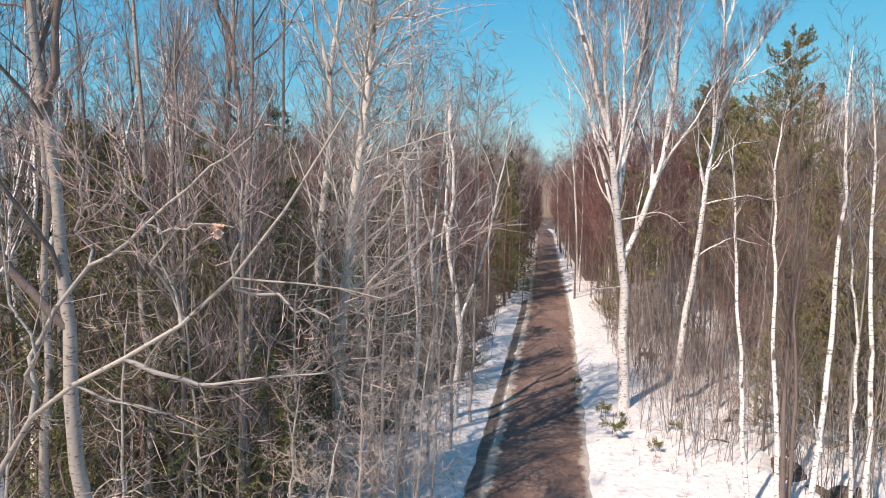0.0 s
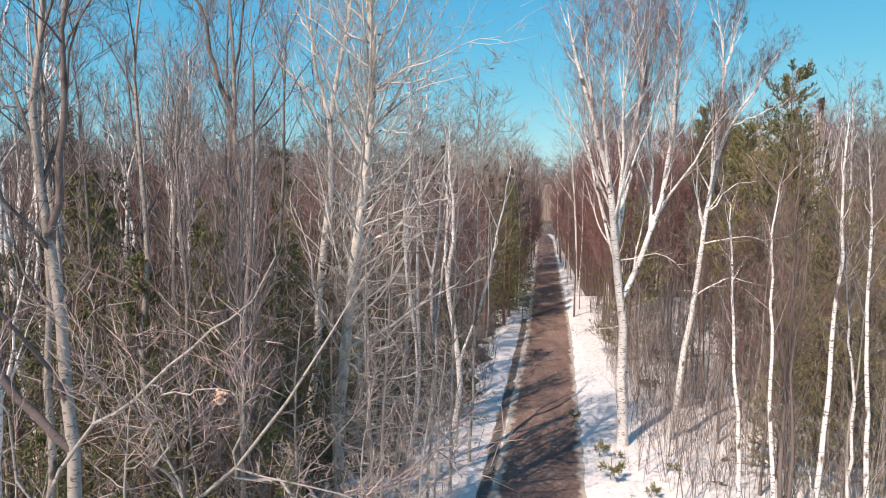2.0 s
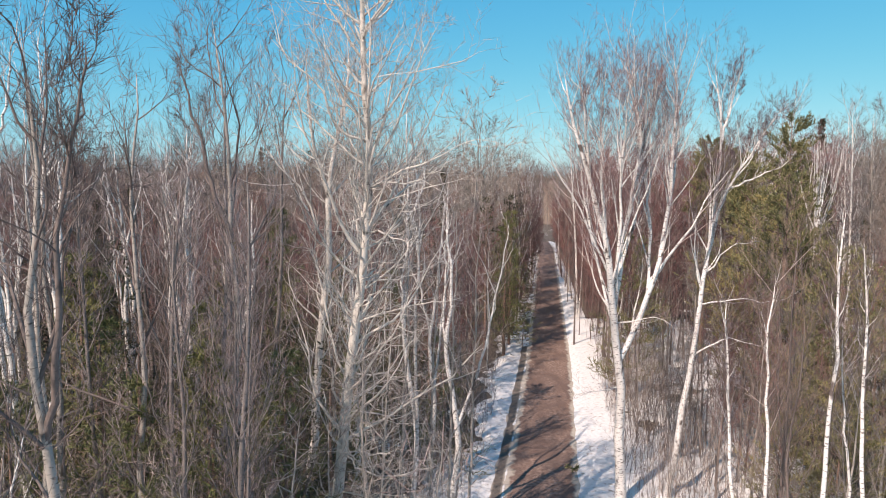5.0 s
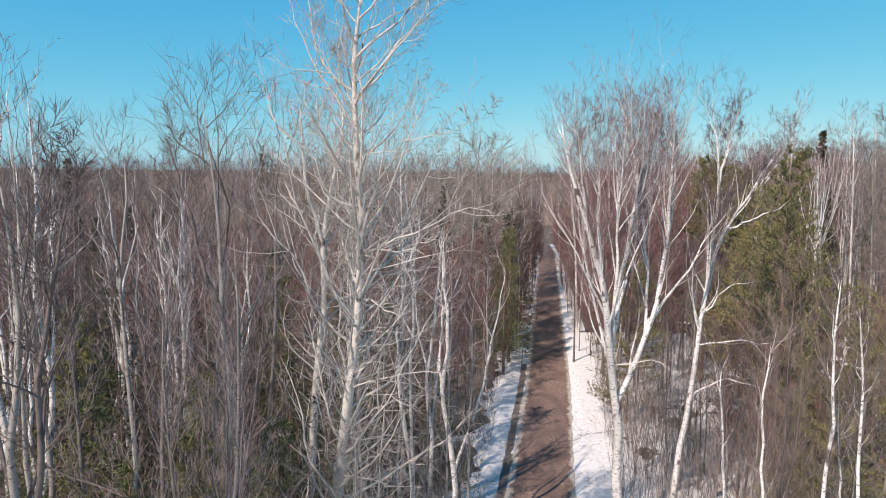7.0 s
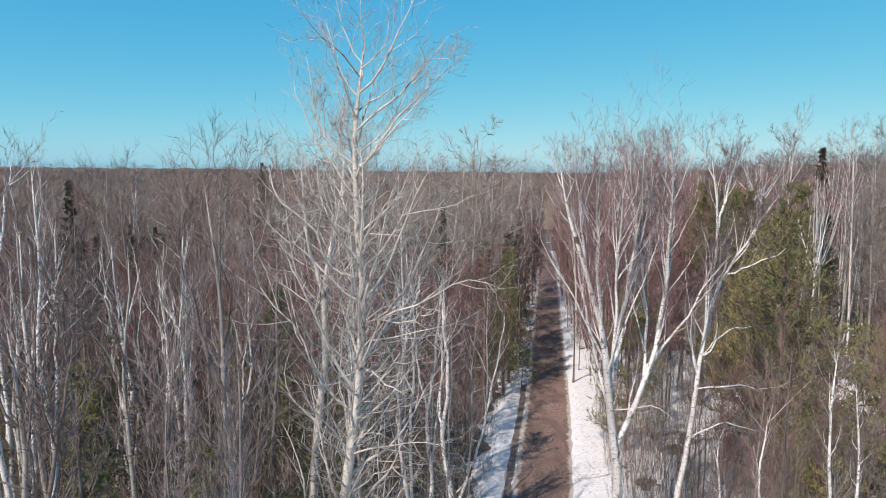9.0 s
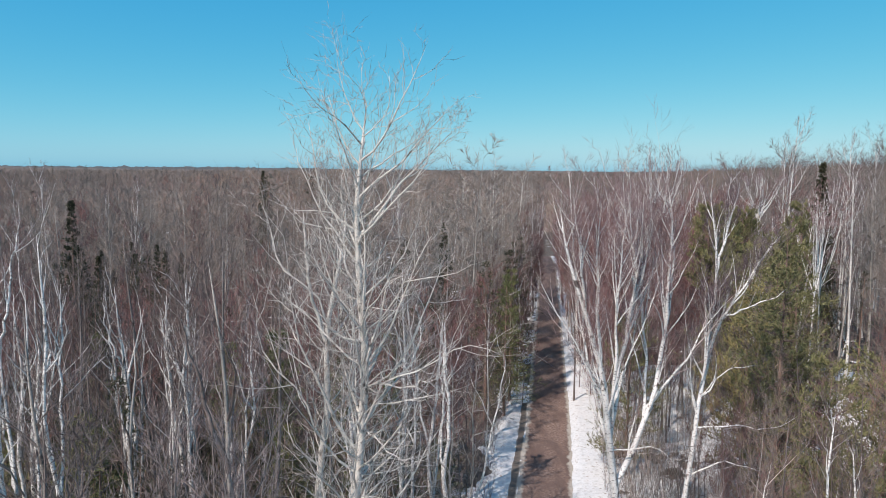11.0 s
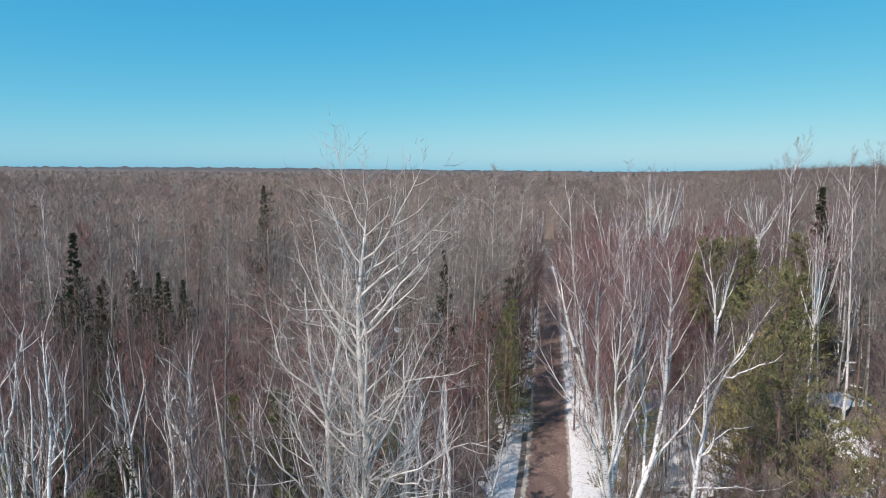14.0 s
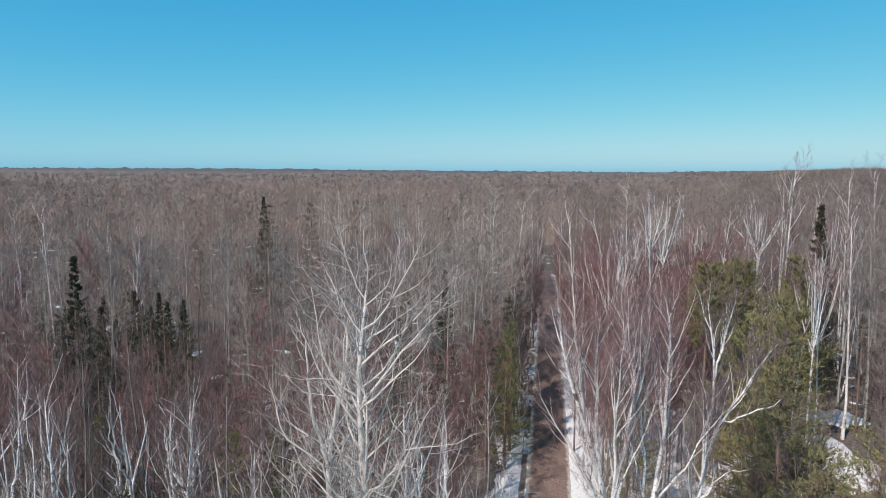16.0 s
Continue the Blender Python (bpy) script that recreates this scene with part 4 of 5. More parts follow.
    scaled(ob, x, y, (x * 37 + y * 91) % 360, s)


rng = np.random.default_rng(88)
for i in range(30):
    y = 17 + 26 * rng.random() ** 0.9
    x = middle(y) - 5.5 - rng.random() * (0.55 * y + 4)
    scaled((fir_a, fir_b, fir_d)[rng.integers(3)], x, y, rng.random() * 360, 0.75 + 0.45 * rng.random())


for i in range(14):
    y = rng.uniform(25, 34)
    scaled(fir_d, -0.2 * y - rng.random() * 0.5 * y, y, rng.random() * 360, rng.uniform(0.75, 1.0))
dark = np.random.default_rng(89)
for i in range(20):
    y = dark.uniform(48, 66)
    scaled(fir_d if i % 3 else fir_c, -dark.uniform(0.38, 0.64) * y, y, dark.random() * 360, dark.uniform(0.95, 1.2) if i % 3 else dark.uniform(0.55, 0.72))
for i in range(46):
    y = rng.uniform(18, 36)
    scaled(fir_d, middle(y) - 7 - rng.random() * (0.5 * y + 3), y, rng.random() * 360, rng.uniform(0.65, 0.95))
for i in range(26):
    y = dark.uniform(18, 28)
    scaled(fir_d, middle(y) - 5.5 - dark.random() * (0.5 * y + 3), y, dark.random() * 360, dark.uniform(0.6, 0.9))
for i in range(54):
    y = rng.uniform(330, 1000)
    scaled(fir_d, rng.uniform(-0.66, 0.3 if i % 2 else 0.66) * y, y, rng.random() * 360, rng.uniform(1.7, 2.25))
for i in range(34):
    y = 105 + 320 * rng.random() ** 1.4
    scaled(fir_d, (rng.random() - 0.55) * 1.25 * y, y, rng.random() * 360, rng.uniform(1.35, 1.75))


# ---- the wood ----
STOCK = {}
for i, (kind, h, r) in enumerate((("birch", 15.5, 0.10), ("birch", 13.5, 0.08), ("birch", 16.5, 0.11), ("grey", 15, 0.11), ("grey", 13, 0.09), ("grey", 16, 0.12), ("red", 12, 0.07), ("red", 10, 0.06), ("tan", 14, 0.09), ("tan", 12, 0.08), ("dusk", 15, 0.10), ("dusk", 13, 0.08), ("dusk", 16, 0.11), ("ash", 12, 0.09), ("ash", 14, 0.10), ("ash", 10, 0.08), ("red", 11, 0.06), ("aspen", 17, 0.13), ("thicket", 6.5, 0.06), ("thicket", 8.5, 0.07), ("thicket", 10, 0.08), ("dead", 6.0, 0.06), ("dead", 8.0, 0.07))):
    for lod in (0,) if kind in ("thicket", "dead", "dusk") else (1,) if kind == "aspen" else (0, 1):
        STOCK.setdefault((kind, lod), []).append((forest_tree(900 + i * 2 + lod, kind, h, r, lod), h))
USED = set()
CLEAR = ((-28.0, 50.0), (-24.6, 57.0), (-23.0, 58.5), (-24.8, 95.0), (-29.0, 108.0), (31.0, 48.0), (26.3, 39.8), (35.8, 57.8), (22.0, 49.0), (36.6, 63.7), (0.5, 57.0), (-2.9, 55.0), (34.5, 71.0), (20.8, 64.0))
TAKEN = [(7.2, 24.4), (9.5, 25.0), (-2.6, 16.4), (-4.8, 21.6), (0.0, 0.0), (-4.8, 7.8), (-4.6, 5.6), (-3.8, 14.1), (16.2, 30.2)]


def plant(kind, lod, x, y, rng, size, lean=1.5):
    ob, h = STOCK[kind, lod][rng.integers(len(STOCK[kind, lod]))]
    m = pose(x, y, 0, rng.normal(0, lean), rng.normal(0, lean), rng.random() * 360)
    if ob.name in USED:
        ob = copy_thing(ob, m)
    else:
        USED.add(ob.name)
        ob.matrix_world = m
    ob.scale = (size * (0.9 + 0.2 * rng.random()),) * 3


rng = np.random.default_rng(77)
y = 9.0
while y < 92:
    step = 2.1 + y * 0.017
    half = 0.72 * y + 6
    x = -half
    while x < half:
        px, py = x + rng.uniform(-0.45, 0.45) * step, y + rng.uniform(-0.45, 0.45) * step
        s = px - middle(py)
        x += step * 1.05
        left_edge, right_edge = (-3.6, 4.6) if py < 48 else (-2.7, 2.9) if py < 72 else (-2.0, 2.2)
        if left_edge < s < right_edge or min((px - a) ** 2 + (py - b) ** 2 for a, b in TAKEN) < 1.2:
            continue
        if py < 15 and (px > -5 or rng.random() < 0.55):
            continue
        if py < 23 and -4.5 < px < 2.2 and rng.random() < 0.6:
            continue
        if s > 0 and py < 56 and px / py < 0.43 and rng.random() < (0.96 if py < 26 else 0.66 if py < 42 else 0.4):
            continue
        if s > 0 and 0.40 < px / py < 0.47 and 36 < py < 50 or 0.60 < px / py < 0.68 and 34 < py < 50:
            continue
        if -0.27 < px / py < -0.19 and py < 26 and rng.random() < 0.6 or 17 < py < 25 and px > -4.5 and s < 0 and rng.random() < 0.7:
            continue
        if any((px - a) ** 2 + (py - b) ** 2 < 7 or abs(px / py - a / b) < 0.025 and b - 16 < py < b + 1 and rng.random() < 0.85 for a, b in CLEAR):
            continue
        if 0.46 < px / py < 0.58 and 34 < py < 60 and rng.random() < 0.75:
            continue
        patch = soft_noise(px, py, 14.0, 2.0)
        q = rng.random() + 0.12 * patch
        if s < 0:
            if py < 29:  # sparse dark trees under the white birches
                if rng.random() < 0.7:
                    continue
                kind, size = ("dusk" if q < 0.9 else "red"), 0.74
            elif py < 52 + 4 * patch:  # low red-twigged growth
                kind, size = ("red" if q < 0.84 else "birch" if q < 0.90 else "grey"), 0.86
                size *= 0.8 if kind != "red" else 1.0
            else:
                kind, size = ("ash" if q < 0.66 else "tan" if q < 0.82 else "red" if q < 0.94 else "birch"), 1.08
        else:
            lift = min(max((px / py - 0.25) / 0.3, 0), 1)
            if py < 42:
                kind, size = ("red" if q < 0.25 else "ash" if q < 0.5 else "tan"), 0.78
            elif px / py < 0.45:
                kind, size = ("red" if q < 0.82 else "birch" if q < 0.87 else "ash" if q < 0.94 else "tan"), 1.04
            else:
                kind, size = ("ash" if q < 0.4 else "tan" if q < 0.66 else "red" if q < 0.88 else "birch"), 1.08 + 0.18 * lift
            if py > 55:
                size *= 1.08
        if y > 45 and rng.random() < 0.12:
            continue
        plant(kind, 0 if py < 29 else 1, px, py, rng, size)
    y += step
# trees crowding the far trail, whose crowns hang over it
for y in np.arange(50, 134, 1.7):
    for side in (-1, 1):
        if rng.random() < 0.8:
            kind = ("red", "grey", "birch", "red")[rng.integers(4)]
            plant(kind, 1, middle(y) + side * (rng.uniform(2.0, 3.6) if y < 78 else rng.uniform(1.7, 2.5)), y + rng.uniform(-0.6, 0.6), rng, rng.uniform(0.6, 0.95))
# slender tall trees behind the aspens, whose crowns veil the sky
for i in range(11):
    y = rng.uniform(21, 34)
    x = -3.0 - rng.random() * (0.66 * y - 5)
    plant("dusk", 0, x, y, rng, rng.uniform(0.86, 1.0))
veil = np.random.default_rng(92)
for i in range(7):
    y = veil.uniform(10, 14)
    plant("grey", 0, -0.3 * y - veil.random() * 0.38 * y, y, veil, veil.uniform(0.84, 0.98))
for i in range(10):
    y = veil.uniform(17, 26)
    plant("dusk", 0, -0.24 * y - veil.random() * 0.42 * y, y, veil, veil.uniform(0.9, 1.02))
# tall pale crowns beyond the aspens, left of the trail
for x, y, size in ((0.4, 49, 1.45), (2.4, 51.5, 1.5), (4.0, 54.0, 1.35), (-1.6, 52.0, 1.4), (-4.6, 44.0, 1.25), (-7.0, 46.0, 1.2)):
    plant("ash", 1, x, y, rng, size)
# crooked understorey crowding the near left
for i in range(44):
    y = 8.5 + 11.5 * rng.random()
    x = middle(y) - 3.5 - rng.random() ** 1.2 * (0.5 * y + 3.5)
    if (y > 13 or x < -6.0) and (y < 17 or x < -3.5):
        plant("dead" if x > -4.0 or rng.random() < 0.2 else "thicket", 0, x, y, rng, rng.uniform(0.75, 1.1))
for i in range(10):
    y = 22 + 14 * rng.random()
    plant("thicket", 0, middle(y) + 6 + 9 * rng.random(), y, rng, rng.uniform(0.5, 0.8))
# red-twigged growth thick beside the far trail
ruddy = np.random.default_rng(93)
for i in range(34):
    y = ruddy.uniform(42, 76)
    plant("red", 1, max(ruddy.uniform(0.13, 0.45) * y, middle(y) + 4.0), y, ruddy, ruddy.uniform(0.95, 1.15))
# white trees that fan out from one fork among the far trees
def fan_tree(x, y, fork, top, half, count, seed, radius=0.075, label="white birch fanning into many straight stems from one fork"):
    rng = np.random.default_rng(seed)
    stems = [([(x, y, -0.1), (x + rng.normal(0, 0.15), y, fork * 0.5), (x, y, fork), (x + rng.normal(0, 0.2), y, top)], radius, 0.01, 5)]
    for j in range(count):
        a = -1 + 2 * (j + 0.5) / count + rng.normal(0, 0.08)
        d, z = rng.uniform(-0.6, 0.6) * half, fork + rng.uniform(-0.3, 1.0)
        tip = fork + (top - fork) * (1 - 0.22 * a * a) * rng.uniform(0.86, 1.0)
        stems.append(([(x, y, z), (x + a * half * 0.5, y + d * 0.5, z + (tip - z) * 0.42), (x + a * half * 0.82, y + d, z + (tip - z) * 0.75), (x + a * half, y + d, tip)], radius * 0.55, 0.01, 4))
    hero_tree("birch", "birch", label, "birch tree", stems, seed, n2=3, n3=3, n4=0, fine=2.2, ratio=0.14, sub=0.22, broom=1)


fan_tree(34.5, 71.0, 12.6, 18.4, 2.8, 13, 701, 0.12)
fan_tree(13.6, 52.0, 10.5, 16.4, 1.9, 7, 702)
fan_tree(17.6, 62.0, 10.6, 17.2, 2.0, 7, 703)
fan_tree(26.6, 46.0, 8.8, 16.0, 1.6, 6, 704)
fan_tree(28.2, 48.0, 9.0, 16.6, 1.5, 6, 705)
fan_tree(40.0, 67.0, 10.5, 17.8, 2.6, 7, 706)
fan_tree(20.6, 64.0, 13.5, 20.6, 2.2, 5, 707, 0.115, "tall pale forked tree standing above red-twigged growth")
fan_tree(22.0, 65.0, 12.5, 20.2, 2.8, 5, 708, 0.115, "tall pale forked tree standing above red-twigged growth")
fan_tree(26.0, 68.0, 9.5, 17.0, 3.0, 7, 709)
# clumps of white stems among the far trees
for x, y, size in ((30.0, 62, 1.0), (23.6, 76, 1.3), (16.2, 57, 1.0), (35.0, 60, 1.05), (40.0, 64, 1.05), (19.6, 68, 1.05), (47.0, 72, 1.1)):
    for j in range(3):
        plant("birch", 1, x + rng.normal(0, 0.25), y + rng.normal(0, 0.25), rng, size * rng.uniform(0.85, 1.0), 7.0)
# taller pale trees that break the skyline
for kind, x, y, size in (("aspen", 23.5, 75, 1.12), ("aspen", 26.0, 78, 1.08), ("aspen", 7.0, 88, 1.12), ("aspen", 9.6, 86, 1.15), ("aspen", 3.0, 90, 1.08), ("birch", 27.6, 50, 1.0),
                         ("birch", 29.2, 61, 1.05), ("birch", 13.4, 50, 1.1), ("birch", 15.6, 53, 1.05), ("birch", 12.9, 60, 1.05), ("birch", 17.0, 64, 1.05), ("birch", 41.0, 66, 1.05), ("birch", 44.0, 70, 1.0)):
    plant(kind, 1, x, y, rng, size)
for i in range(16):
    y = rng.uniform(60, 130)
    x = middle(y) + 5 + rng.random() * (0.5 * y)
    plant("birch" if rng.random() < 0.75 else "aspen", 1, x, y, rng, rng.uniform(0.9, 1.12))
for i in range(9):
    y = rng.uniform(55, 120)
    x = middle(y) - 5 - rng.random() * (0.75 * y)
    plant("birch", 1, x, y, rng, rng.uniform(0.85, 1.02))
# trees behind and beside the flight, which shade the trail
for i in range(16):
    px, py = rng.uniform(-40, 30), rng.uniform(-46, -16)
    if abs(px - middle(py)) > 4.5 and px * px + py * py > 30:
        plant(("birch", "grey", "red")[rng.integers(3)], 1, px, py, rng, 0.9)
side = np.random.default_rng(91)
for i in range(32):
    py = side.uniform(-18, 9)
    px = side.uniform(7.5, 34) if i < 20 else side.uniform(-36, -15)
    if px > 0.85 * py + 4 or px < 0:
        plant(("grey", "birch", "red", "grey")[side.integers(4)], 1, px, min(py, 4) if px < 0 else py, side, side.uniform(0.85, 1.05))
for stock in STOCK.values():
    for ob, h in stock:
        if ob.name not in USED:
            ob.matrix_world = pose(-26 - 2 * len(USED) % 9, -20 + h, 0)


# ---- brush ----
def brush(name, label, mat, count, seed, where, tall):
    """Upright thin stems with a few twigs, past counting."""
    rng = np.random.default_rng(seed)
    p = where(rng, count)
    n = len(p)
    h = tall[0] + (tall[1] - tall[0]) * rng.random(n)
    lean = rng.normal(0, 0.13, (n, 2))
    s = np.linspace(0, 1, 3)[None, :, None]
    up = np.stack([lean[:, 0] * h, lean[:, 1] * h, h], 1)[:, None]
    path = np.stack([p[:, 0], p[:, 1], np.full(n, -0.05)], 1)[:, None] + up * s + rng.normal(0, 0.04, (n, 3, 3)) * s
    rad = (0.004 + 0.0022 * h)[:, None] * np.array((1, 0.7, 0.2))[None]
    f = Form()
    tubes(f, path, rad, 3)
    b, r, l = sprout(rng, path, rad, h, 6, 0.25, 0.98, (12, 38), 0.38, 0.4, 0.15, 0.1, 3, 0.006)
    blades(f, b[:, 0], b[:, 2] - b[:, 0], 0.014, rng)
    c, r, l = sprout(rng, b, r, l, 3, 0.2, 1.0, (15, 40), 0.5, 0.3, 0.1, 0.1, 2, 0.01)
    blades(f, c[:, 0], c[:, 1] - c[:, 0], 0.010, rng)
    tagged(new(name, f.mesh(name, mat)), label, "brush", kind="stuff")


def off_trail(x, y, left=2.9, right=4.2):
    s = x - middle(y)
    return (s < -left) | (s > right)


def in_left(rng, n):
    y = 12 + 48 * rng.random(n) ** 1.3
    x = middle(y) - 3.0 - rng.random(n) ** 1.4 * (0.62 * y + 4)
    return np.stack([x, y], 1)[(y > 26) | (x < -4) | (rng.random(n) < 0.3)]


def in_right(rng, n):
    y = 15 + 34 * rng.random(n)
    x = middle(y) + 4.4 + rng.random(n) ** 1.1 * (0.45 * y + 6)
    keep = soft_noise(x, y, 4.0, 1.0) + 0.5 > -0.2 + 0.6 * rng.random(n)
    return np.stack([x, y], 1)[keep & ((y > 19) | (x > 10)) & ~((x > 0.61 * y) & (x < 0.70 * y) & (y > 25))]


def in_edge(rng, n):
    y = 24 + 90 * rng.random(n)
    side = rng.random(n) < 0.5
    x = middle(y) + np.where(side, 3.6 + 1.6 * rng.random(n), -3.3 - 1.2 * rng.random(n))
    return np.stack([x, y], 1)


def in_far(rng, n):
    y = 50 + 60 * rng.random(n)
    x = (rng.random(n) - 0.5) * 1.5 * y
    ok = off_trail(x, y)
    return np.stack([x, y], 1)[ok]


brush("underbrush", "grey-brown leafless brush under the trees", GREY_TWIG, 1300, 301, in_left, (0.8, 3.2))
brush("underbrush", "pale brown leafless brush rising from patchy snow", DRY_TWIG, 1150, 302, in_right, (1.5, 4.6))
def in_front(rng, n):
    y = 9 + 9 * rng.random(n)
    x = middle(y) - 3.3 - rng.random(n) ** 1.3 * (0.36 * y + 3)
    return np.stack([x, y], 1)[(x < -4) | (rng.random(n) < 0.45)]


def in_right_far(rng, n):
    y = 48 + 80 * rng.random(n)
    x = middle(y) + 3.0 + rng.random(n) ** 1.2 * 14
    return np.stack([x, y], 1)


brush("underbrush", "pale grey leafless shrubs crowding below the aspen", PALE_TWIG, 130, 306, in_front, (0.8, 3.4))
brush("underbrush", "red-brown young growth beside the far trail", RED_TWIG, 900, 307, in_right_far, (3.0, 9.0))
brush("underbrush", "tan leafless brush along the trail", TAN_TWIG, 700, 303, in_edge, (1.0, 3.2))
brush("underbrush", "dense red-brown young growth between the trees", RED_TWIG, 1600, 304, in_far, (3.0, 8.5))
brush("underbrush", "tan leafless brush at the edge of the pines", TAN_TWIG, 480, 305, in_right, (1.2, 5.0))
def in_bank(rng, n):
    y = 13 + 19 * rng.random(n)
    x = middle(y) + 2.2 + 6 * rng.random(n) ** 0.7
    return np.stack([x, y], 1)[soft_noise(x, y, 1.1, 6.0) > 0.1 + 0.5 * rng.random(n)]


def in_birches(rng, n):
    y = 21 + 24 * rng.random(n)
    x = middle(y) + 3.3 + 4.5 * rng.random(n)
    return np.stack([x, y], 1)[(x - 7.3) ** 2 + (y - 24.0) ** 2 > 1.2]


brush("underbrush", "grey-brown leafless shrubs round the feet of the birches", GREY_TWIG, 420, 310, in_birches, (0.9, 3.6))
brush("underbrush", "pale grey leafless shrubs round the feet of the birches", DRY_TWIG, 200, 311, in_birches, (0.8, 3.0))
brush("dead_weeds", "thin dead weed stalks poking through the snow bank", TAN_TWIG, 700, 309, in_bank, (0.2, 0.8))
brush("underbrush", "tall brown leafless saplings standing before the pines", DRY_TWIG, 300, 308, in_right, (4.0, 7.5))

def snow_patch(x, y, wide, deep, seed):
    """A ragged patch of old snow in a clearing."""
    rng = np.random.default_rng(seed)
    n = 46
    a = np.linspace(0, 2 * np.pi, n, endpoint=False)
    edge = 1 + 0.22 * np.sin(2 * a + rng.random() * 6) + 0.14 * np.sin(5 * a + rng.random() * 6) + rng.normal(0, 0.05, n)
    rings = [np.zeros((1, 3)) + (x, y, 0.16)]
    for r, z in ((0.35, 0.15), (0.7, 0.11), (0.92, 0.05), (1.0, -0.2)):
        rings.append(np.stack([x + wide * r * edge * np.cos(a), y + deep * r * edge * np.sin(a), z + 0.02 * rng.normal(size=n)], 1))
    k = np.arange(n)
    f = Form()
    tri = np.stack([0 * k, 1 + k, 1 + (k + 1) % n], 1)
    q = np.concatenate([np.stack([1 + i * n + k, 1 + (i + 1) * n + k, 1 + (i + 1) * n + (k + 1) % n, 1 + i * n + (k + 1) % n], 1) for i in range(3)])
    f.add(np.concatenate(rings), tri, q)
    tagged(new("snow_patch", f.mesh("snow_patch", SNOW)), "patch of old snow in a gap between pines", "snow patch", group="snow patches")


for i, (x, y, w, d) in enumerate(((22.0, 49.0, 2.4, 2.6), (30.8, 49.4, 3.2, 4.6), (18.6, 44.0, 1.8, 2.4), (33.5, 45.0, 2.0, 2.2), (25.0, 33.0, 1.6, 2.4), (20.4, 46.0, 1.5, 1.7), (-14.0, 33.0, 1.5, 1.6), (28.5, 41.0, 1.4, 1.8), (26.3, 39.8, 1.5, 1.9), (35.8, 57.8, 2.2, 2.6), (24.2, 42.4, 1.2, 1.7), (16.0, 36.5, 1.7, 2.4), (13.6, 45.0, 1.0, 1.8), (15.6, 52.0, 2.0, 2.6), (12.8, 39.5, 0.7, 1.2), (17.4, 41.0, 1.5, 1.8))):
    snow_patch(x, y, w, d, 810 + i)

# small evergreen seedlings in the snow by the birch
seedling = conifer(71, "fir_seedling", "small dark fir seedling poking through snow", "seedling", 0.9, 0.42, FIR_GREEN, 0, "fir", 0.05)
seedling.matrix_world = pose(6.1, 23.4, 0.05)
for x, y, s in ((6.75, 23.3, 0.55), (6.0, 21.4, 1.2), (7.0, 20.2, 0.8), (5.9, 27.2, 0.8), (8.4, 22.0, 0.7)):
    c = scaled(seedling, x, y, x * 50, s)
    c.location.z = 0.05


# ---- far woods to the horizon ----
def far_woods(name, label, wood, twigs, seed, y0, y1, each, pick, tall, blades_each, wide):
    """The bare canopy beyond the counted trees: thin stems and rounded crowns of fine twigs."""
    rng = np.random.default_rng(seed)
    area = 0.5 * 1.5 * (y1 * y1 - y0 * y0)
    n = int(area / each)
    y = np.sqrt(y0 * y0 + (y1 * y1 - y0 * y0) * rng.random(n))
    x = (rng.random(n) - 0.5) * 1.5 * y
    ok = pick(rng, x, y) & ((np.abs(x - middle(y)) > 1.8) | (y > 128))
    x, y = x[ok], y[ok]
    n = len(x)
    h = tall[0] + (tall[1] - tall[0]) * rng.random(n) ** 0.8 + hill(x, y)
    f = Form()
    base = np.stack([x, y, np.zeros(n)], 1)
    s = np.array((0.2, 0.6, 0.98))[None, :, None]
    path = base[:, None] + np.stack([rng.normal(0, 0.5, n), rng.normal(0, 0.5, n), h], 1)[:, None] * s
    tubes(f, path, np.stack([0.2 * wide + 0.03 + 0 * h, 0.12 * wide + 0.02 + 0 * h, 0 * h], 1), 3)
    tagged(new(name, f.mesh(name, wood)), label, "far woods", kind="stuff")
    k = blades_each
    t = rng.random((n, k)) ** 0.8
    deep = np.minimum(0.55 * h, 7.0)[:, None]
    reach = (1.3 + 1.5 * rng.random((n, 1))) * np.sqrt(np.clip(1 - (2 * t - 0.75) ** 2 / 1.6, 0.05, 1))
    az, out = rng.random((n, k)) * 6.283, np.sqrt(rng.random((n, k)))
    side = np.stack([np.cos(az), np.sin(az)], -1) * (reach * out)[..., None]
    b = np.concatenate([base[:, None, :2] + side, (h[:, None] - deep * (1 - t))[..., None]], -1)
    way = np.concatenate([side * 0.4 + rng.normal(0, 0.35, (n, k, 2)), (0.55 + 0.5 * rng.random((n, k)))[..., None]], -1) * (1.2 + 6 * wide) * 0.8
    f = Form()
    blades(f, b.reshape(-1, 3), way.reshape(-1, 3), wide, rng)
    tagged(new(name, f.mesh(name, twigs)), label, "far woods", kind="stuff")


def hill(x, y):
    """Low rises near the horizon."""
    far = np.clip((y - 500) / 2000, 0, 1)
    return far * (9 + 9 * np.clip(-x / 900, -0.6, 1) + 3 * soft_noise(x, y, 420.0, 4.0)) + np.clip((x / y - 0.28) / 0.35, 0, 1) * np.clip((y - 60) / 60, 0, 1) * (4.5 + 0.006 * np.clip(y, 0, 900))


def tone(lo, hi):
    return lambda rng, x, y: (lambda v: (v > lo) & (v < hi))(soft_noise(x, y, 22 + 0.2 * y, 8.0) * 0.6 + rng.normal(0, 0.2, len(x)))


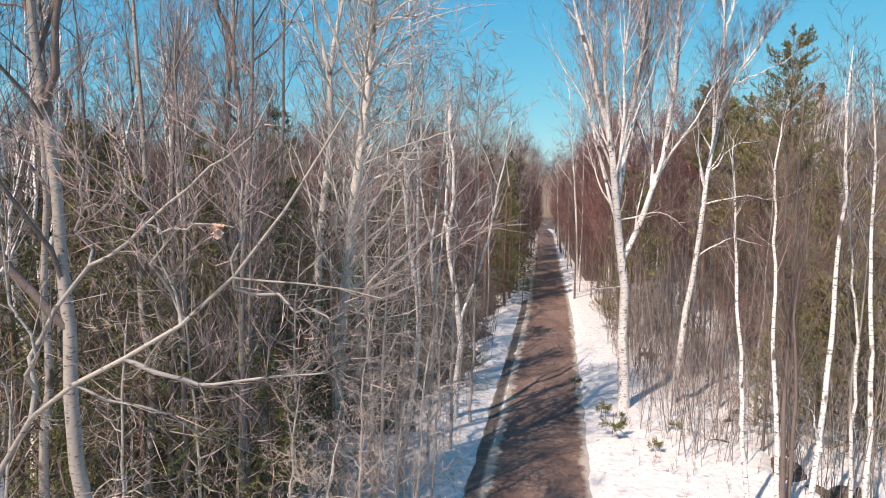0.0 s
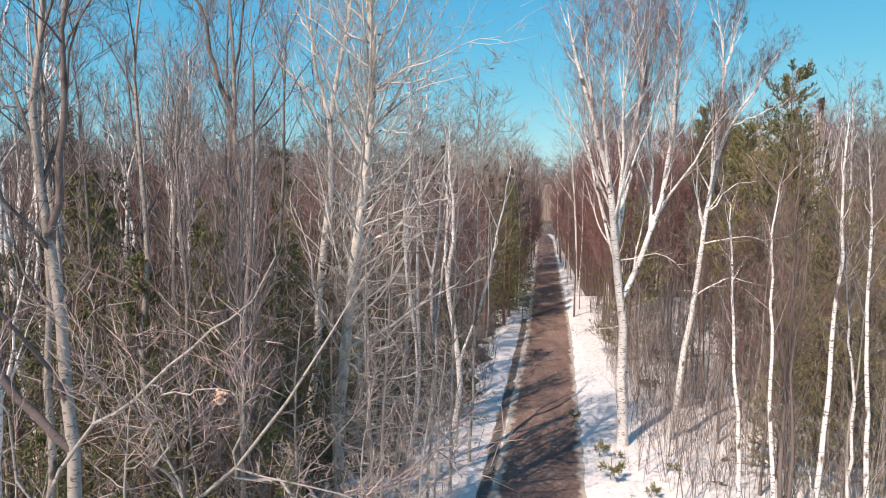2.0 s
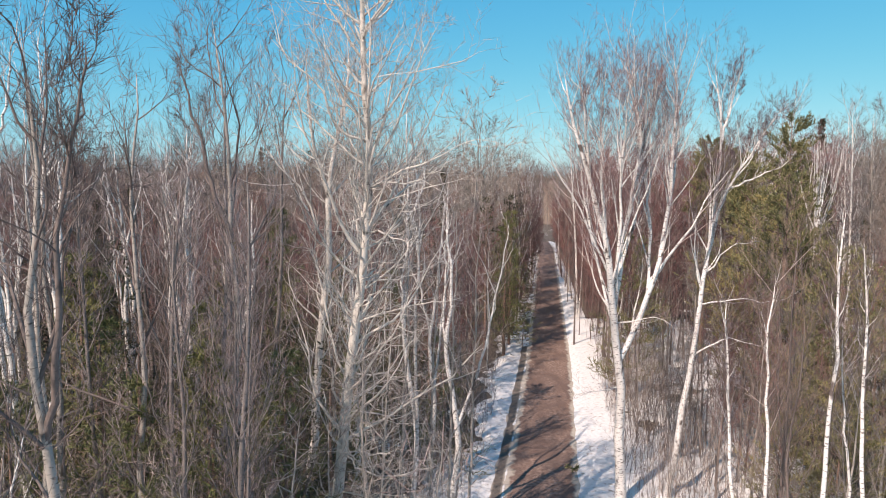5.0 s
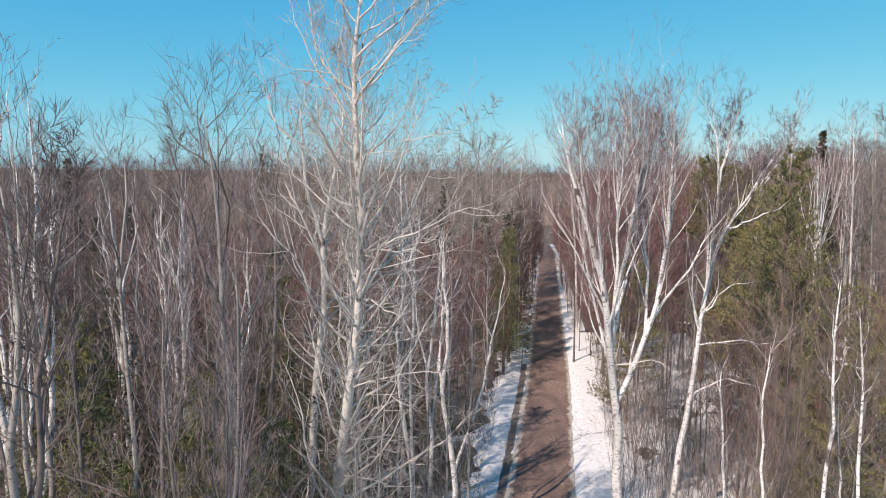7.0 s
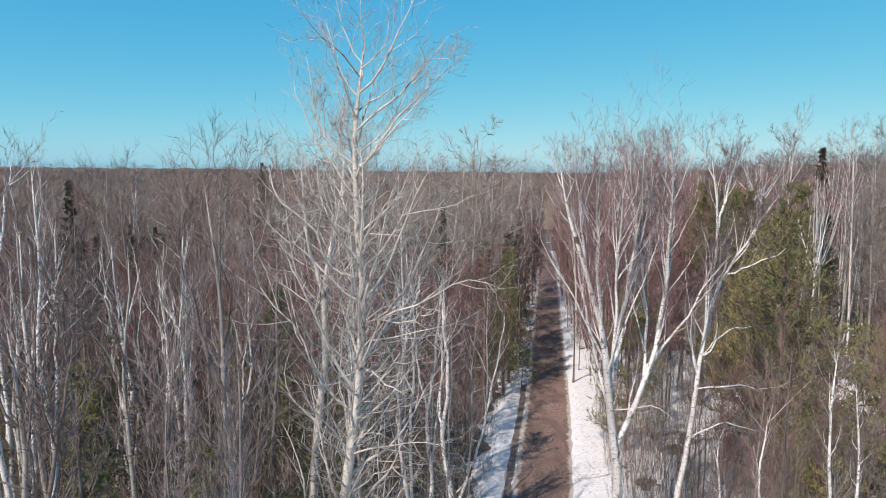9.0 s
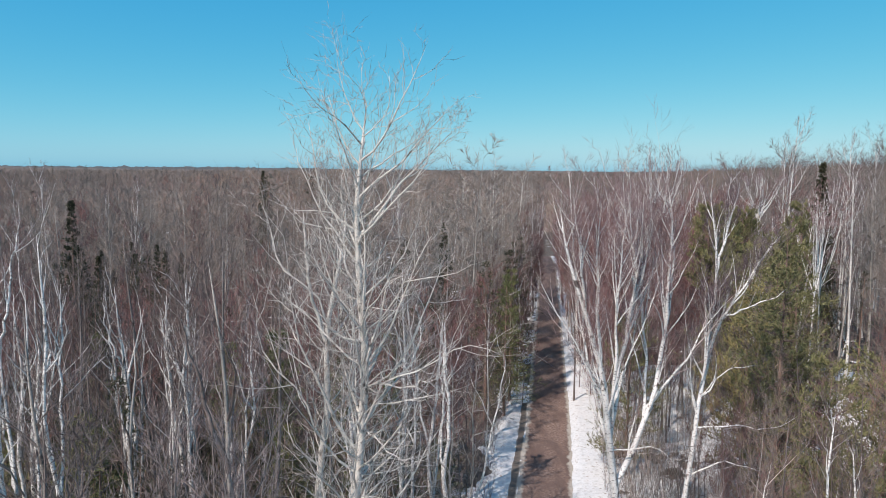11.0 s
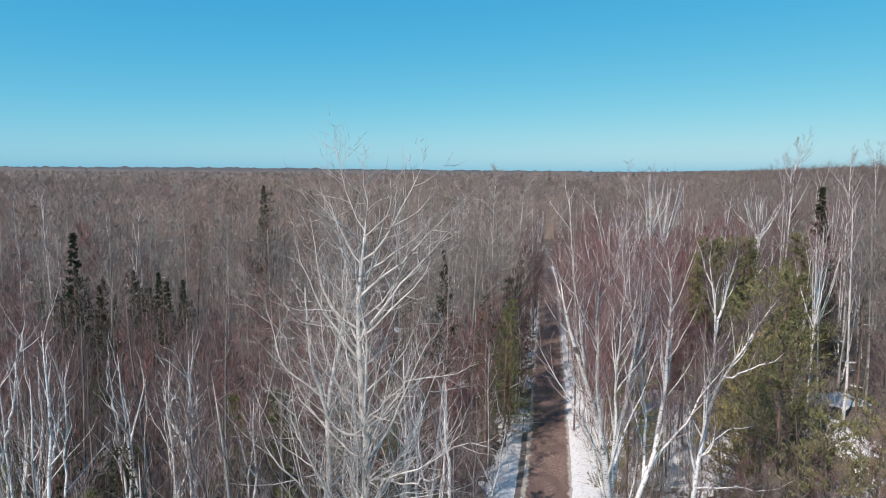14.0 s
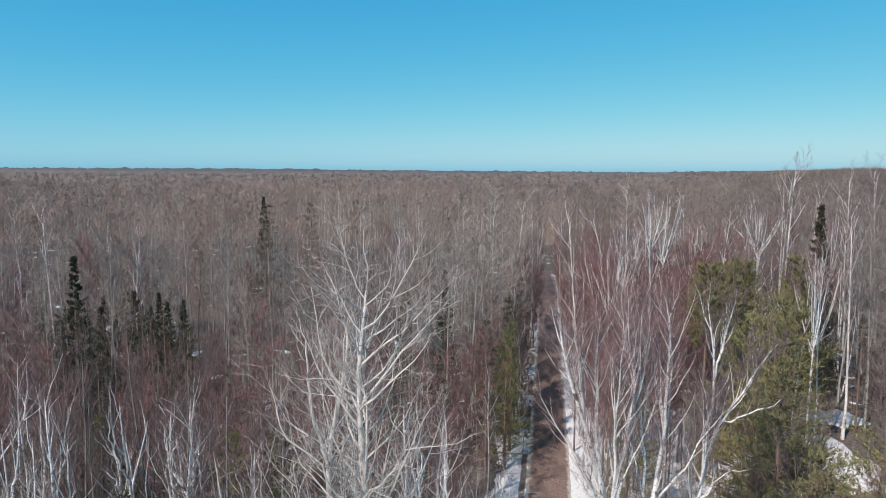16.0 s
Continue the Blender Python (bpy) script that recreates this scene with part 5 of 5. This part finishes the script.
for y0, y1, each, wide, n in ((90, 190, 8.5, 0.038, 70), (190, 420, 27.0, 0.09, 44), (420, 1000, 115.0, 0.22, 30)):
    far_woods("far_woods", "hazy grey bare woods stretching to the horizon", DIM, FAR_GREY, 401 + y0, y0, y1, each, tone(-9, -0.12), (11, 18), n, wide)
    far_woods("far_woods", "lilac-grey bare woods stretching to the horizon", GREY, FAR_LILAC, 404 + y0, y0, y1, each, tone(-0.12, 0.08), (11, 18), n, wide)
    far_woods("far_woods", "reddish bare woods stretching to the horizon", DARK, FAR_RED, 402 + y0, y0, y1, each, tone(0.08, 0.26), (10, 17), n, wide)
    far_woods("far_woods", "tan bare woods stretching to the horizon", DIM, FAR_TAN, 403 + y0, y0, y1, each, tone(0.26, 0.55), (11, 19.5), n, wide)
    far_woods("far_woods", "pale birch woods stretching to the horizon", ASPEN, FAR_PALE, 405 + y0, y0, y1, each, tone(0.55, 9), (11, 19), n, wide)


def canopy():
    """The closed crowns of the woods far away."""
    a = np.linspace(0, 1, 150)
    ys = 200 * (4000 / 200) ** a
    us = np.linspace(-1.1, 1.1, 260)
    u, y = np.meshgrid(us, ys)
    x = u * y
    rng = np.random.default_rng(9)
    z = 10.5 + hill(x, y) + 1.3 * soft_noise(x, y, 9.0) + rng.normal(0, 1, x.shape) * (0.9 + y / 1400) + np.clip(y / 900 - 0.5, 0, 2) * 0.7 * soft_noise(x, y, 90.0, 2.0) + np.clip((y - 200) / 300, 0, 1) * 2.5
    z[0] = 0
    i = np.arange(x.size).reshape(x.shape)
    f = Form()
    f.add(np.stack([x, y, z], -1).reshape(-1, 3), None, np.stack([i[:-1, :-1], i[:-1, 1:], i[1:, 1:], i[1:, :-1]], -1).reshape(-1, 4))
    m, n, l, b = material("far_canopy", 0.95, 0.1)
    co = n.new("ShaderNodeTexCoord").outputs["Object"]
    v = noise_at(n, l, co, 0.05, (1, 0.4, 1), 8.0)
    col = ramp(n, l, v, [(0.3, (0.10, 0.085, 0.075)), (0.5, (0.17, 0.14, 0.122)), (0.7, (0.23, 0.18, 0.15))])
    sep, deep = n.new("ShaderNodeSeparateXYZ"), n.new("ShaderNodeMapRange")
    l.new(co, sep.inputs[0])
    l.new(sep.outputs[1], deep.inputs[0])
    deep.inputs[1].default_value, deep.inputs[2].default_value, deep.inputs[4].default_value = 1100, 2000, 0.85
    l.new(mix(n, l, deep.outputs[0], col, (0.085, 0.088, 0.09)), b.inputs["Base Color"])  # dark conifer woods on the last rise; blue-grey paints in the distance haze
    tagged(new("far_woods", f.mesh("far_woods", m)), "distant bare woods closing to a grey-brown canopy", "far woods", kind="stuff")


canopy()
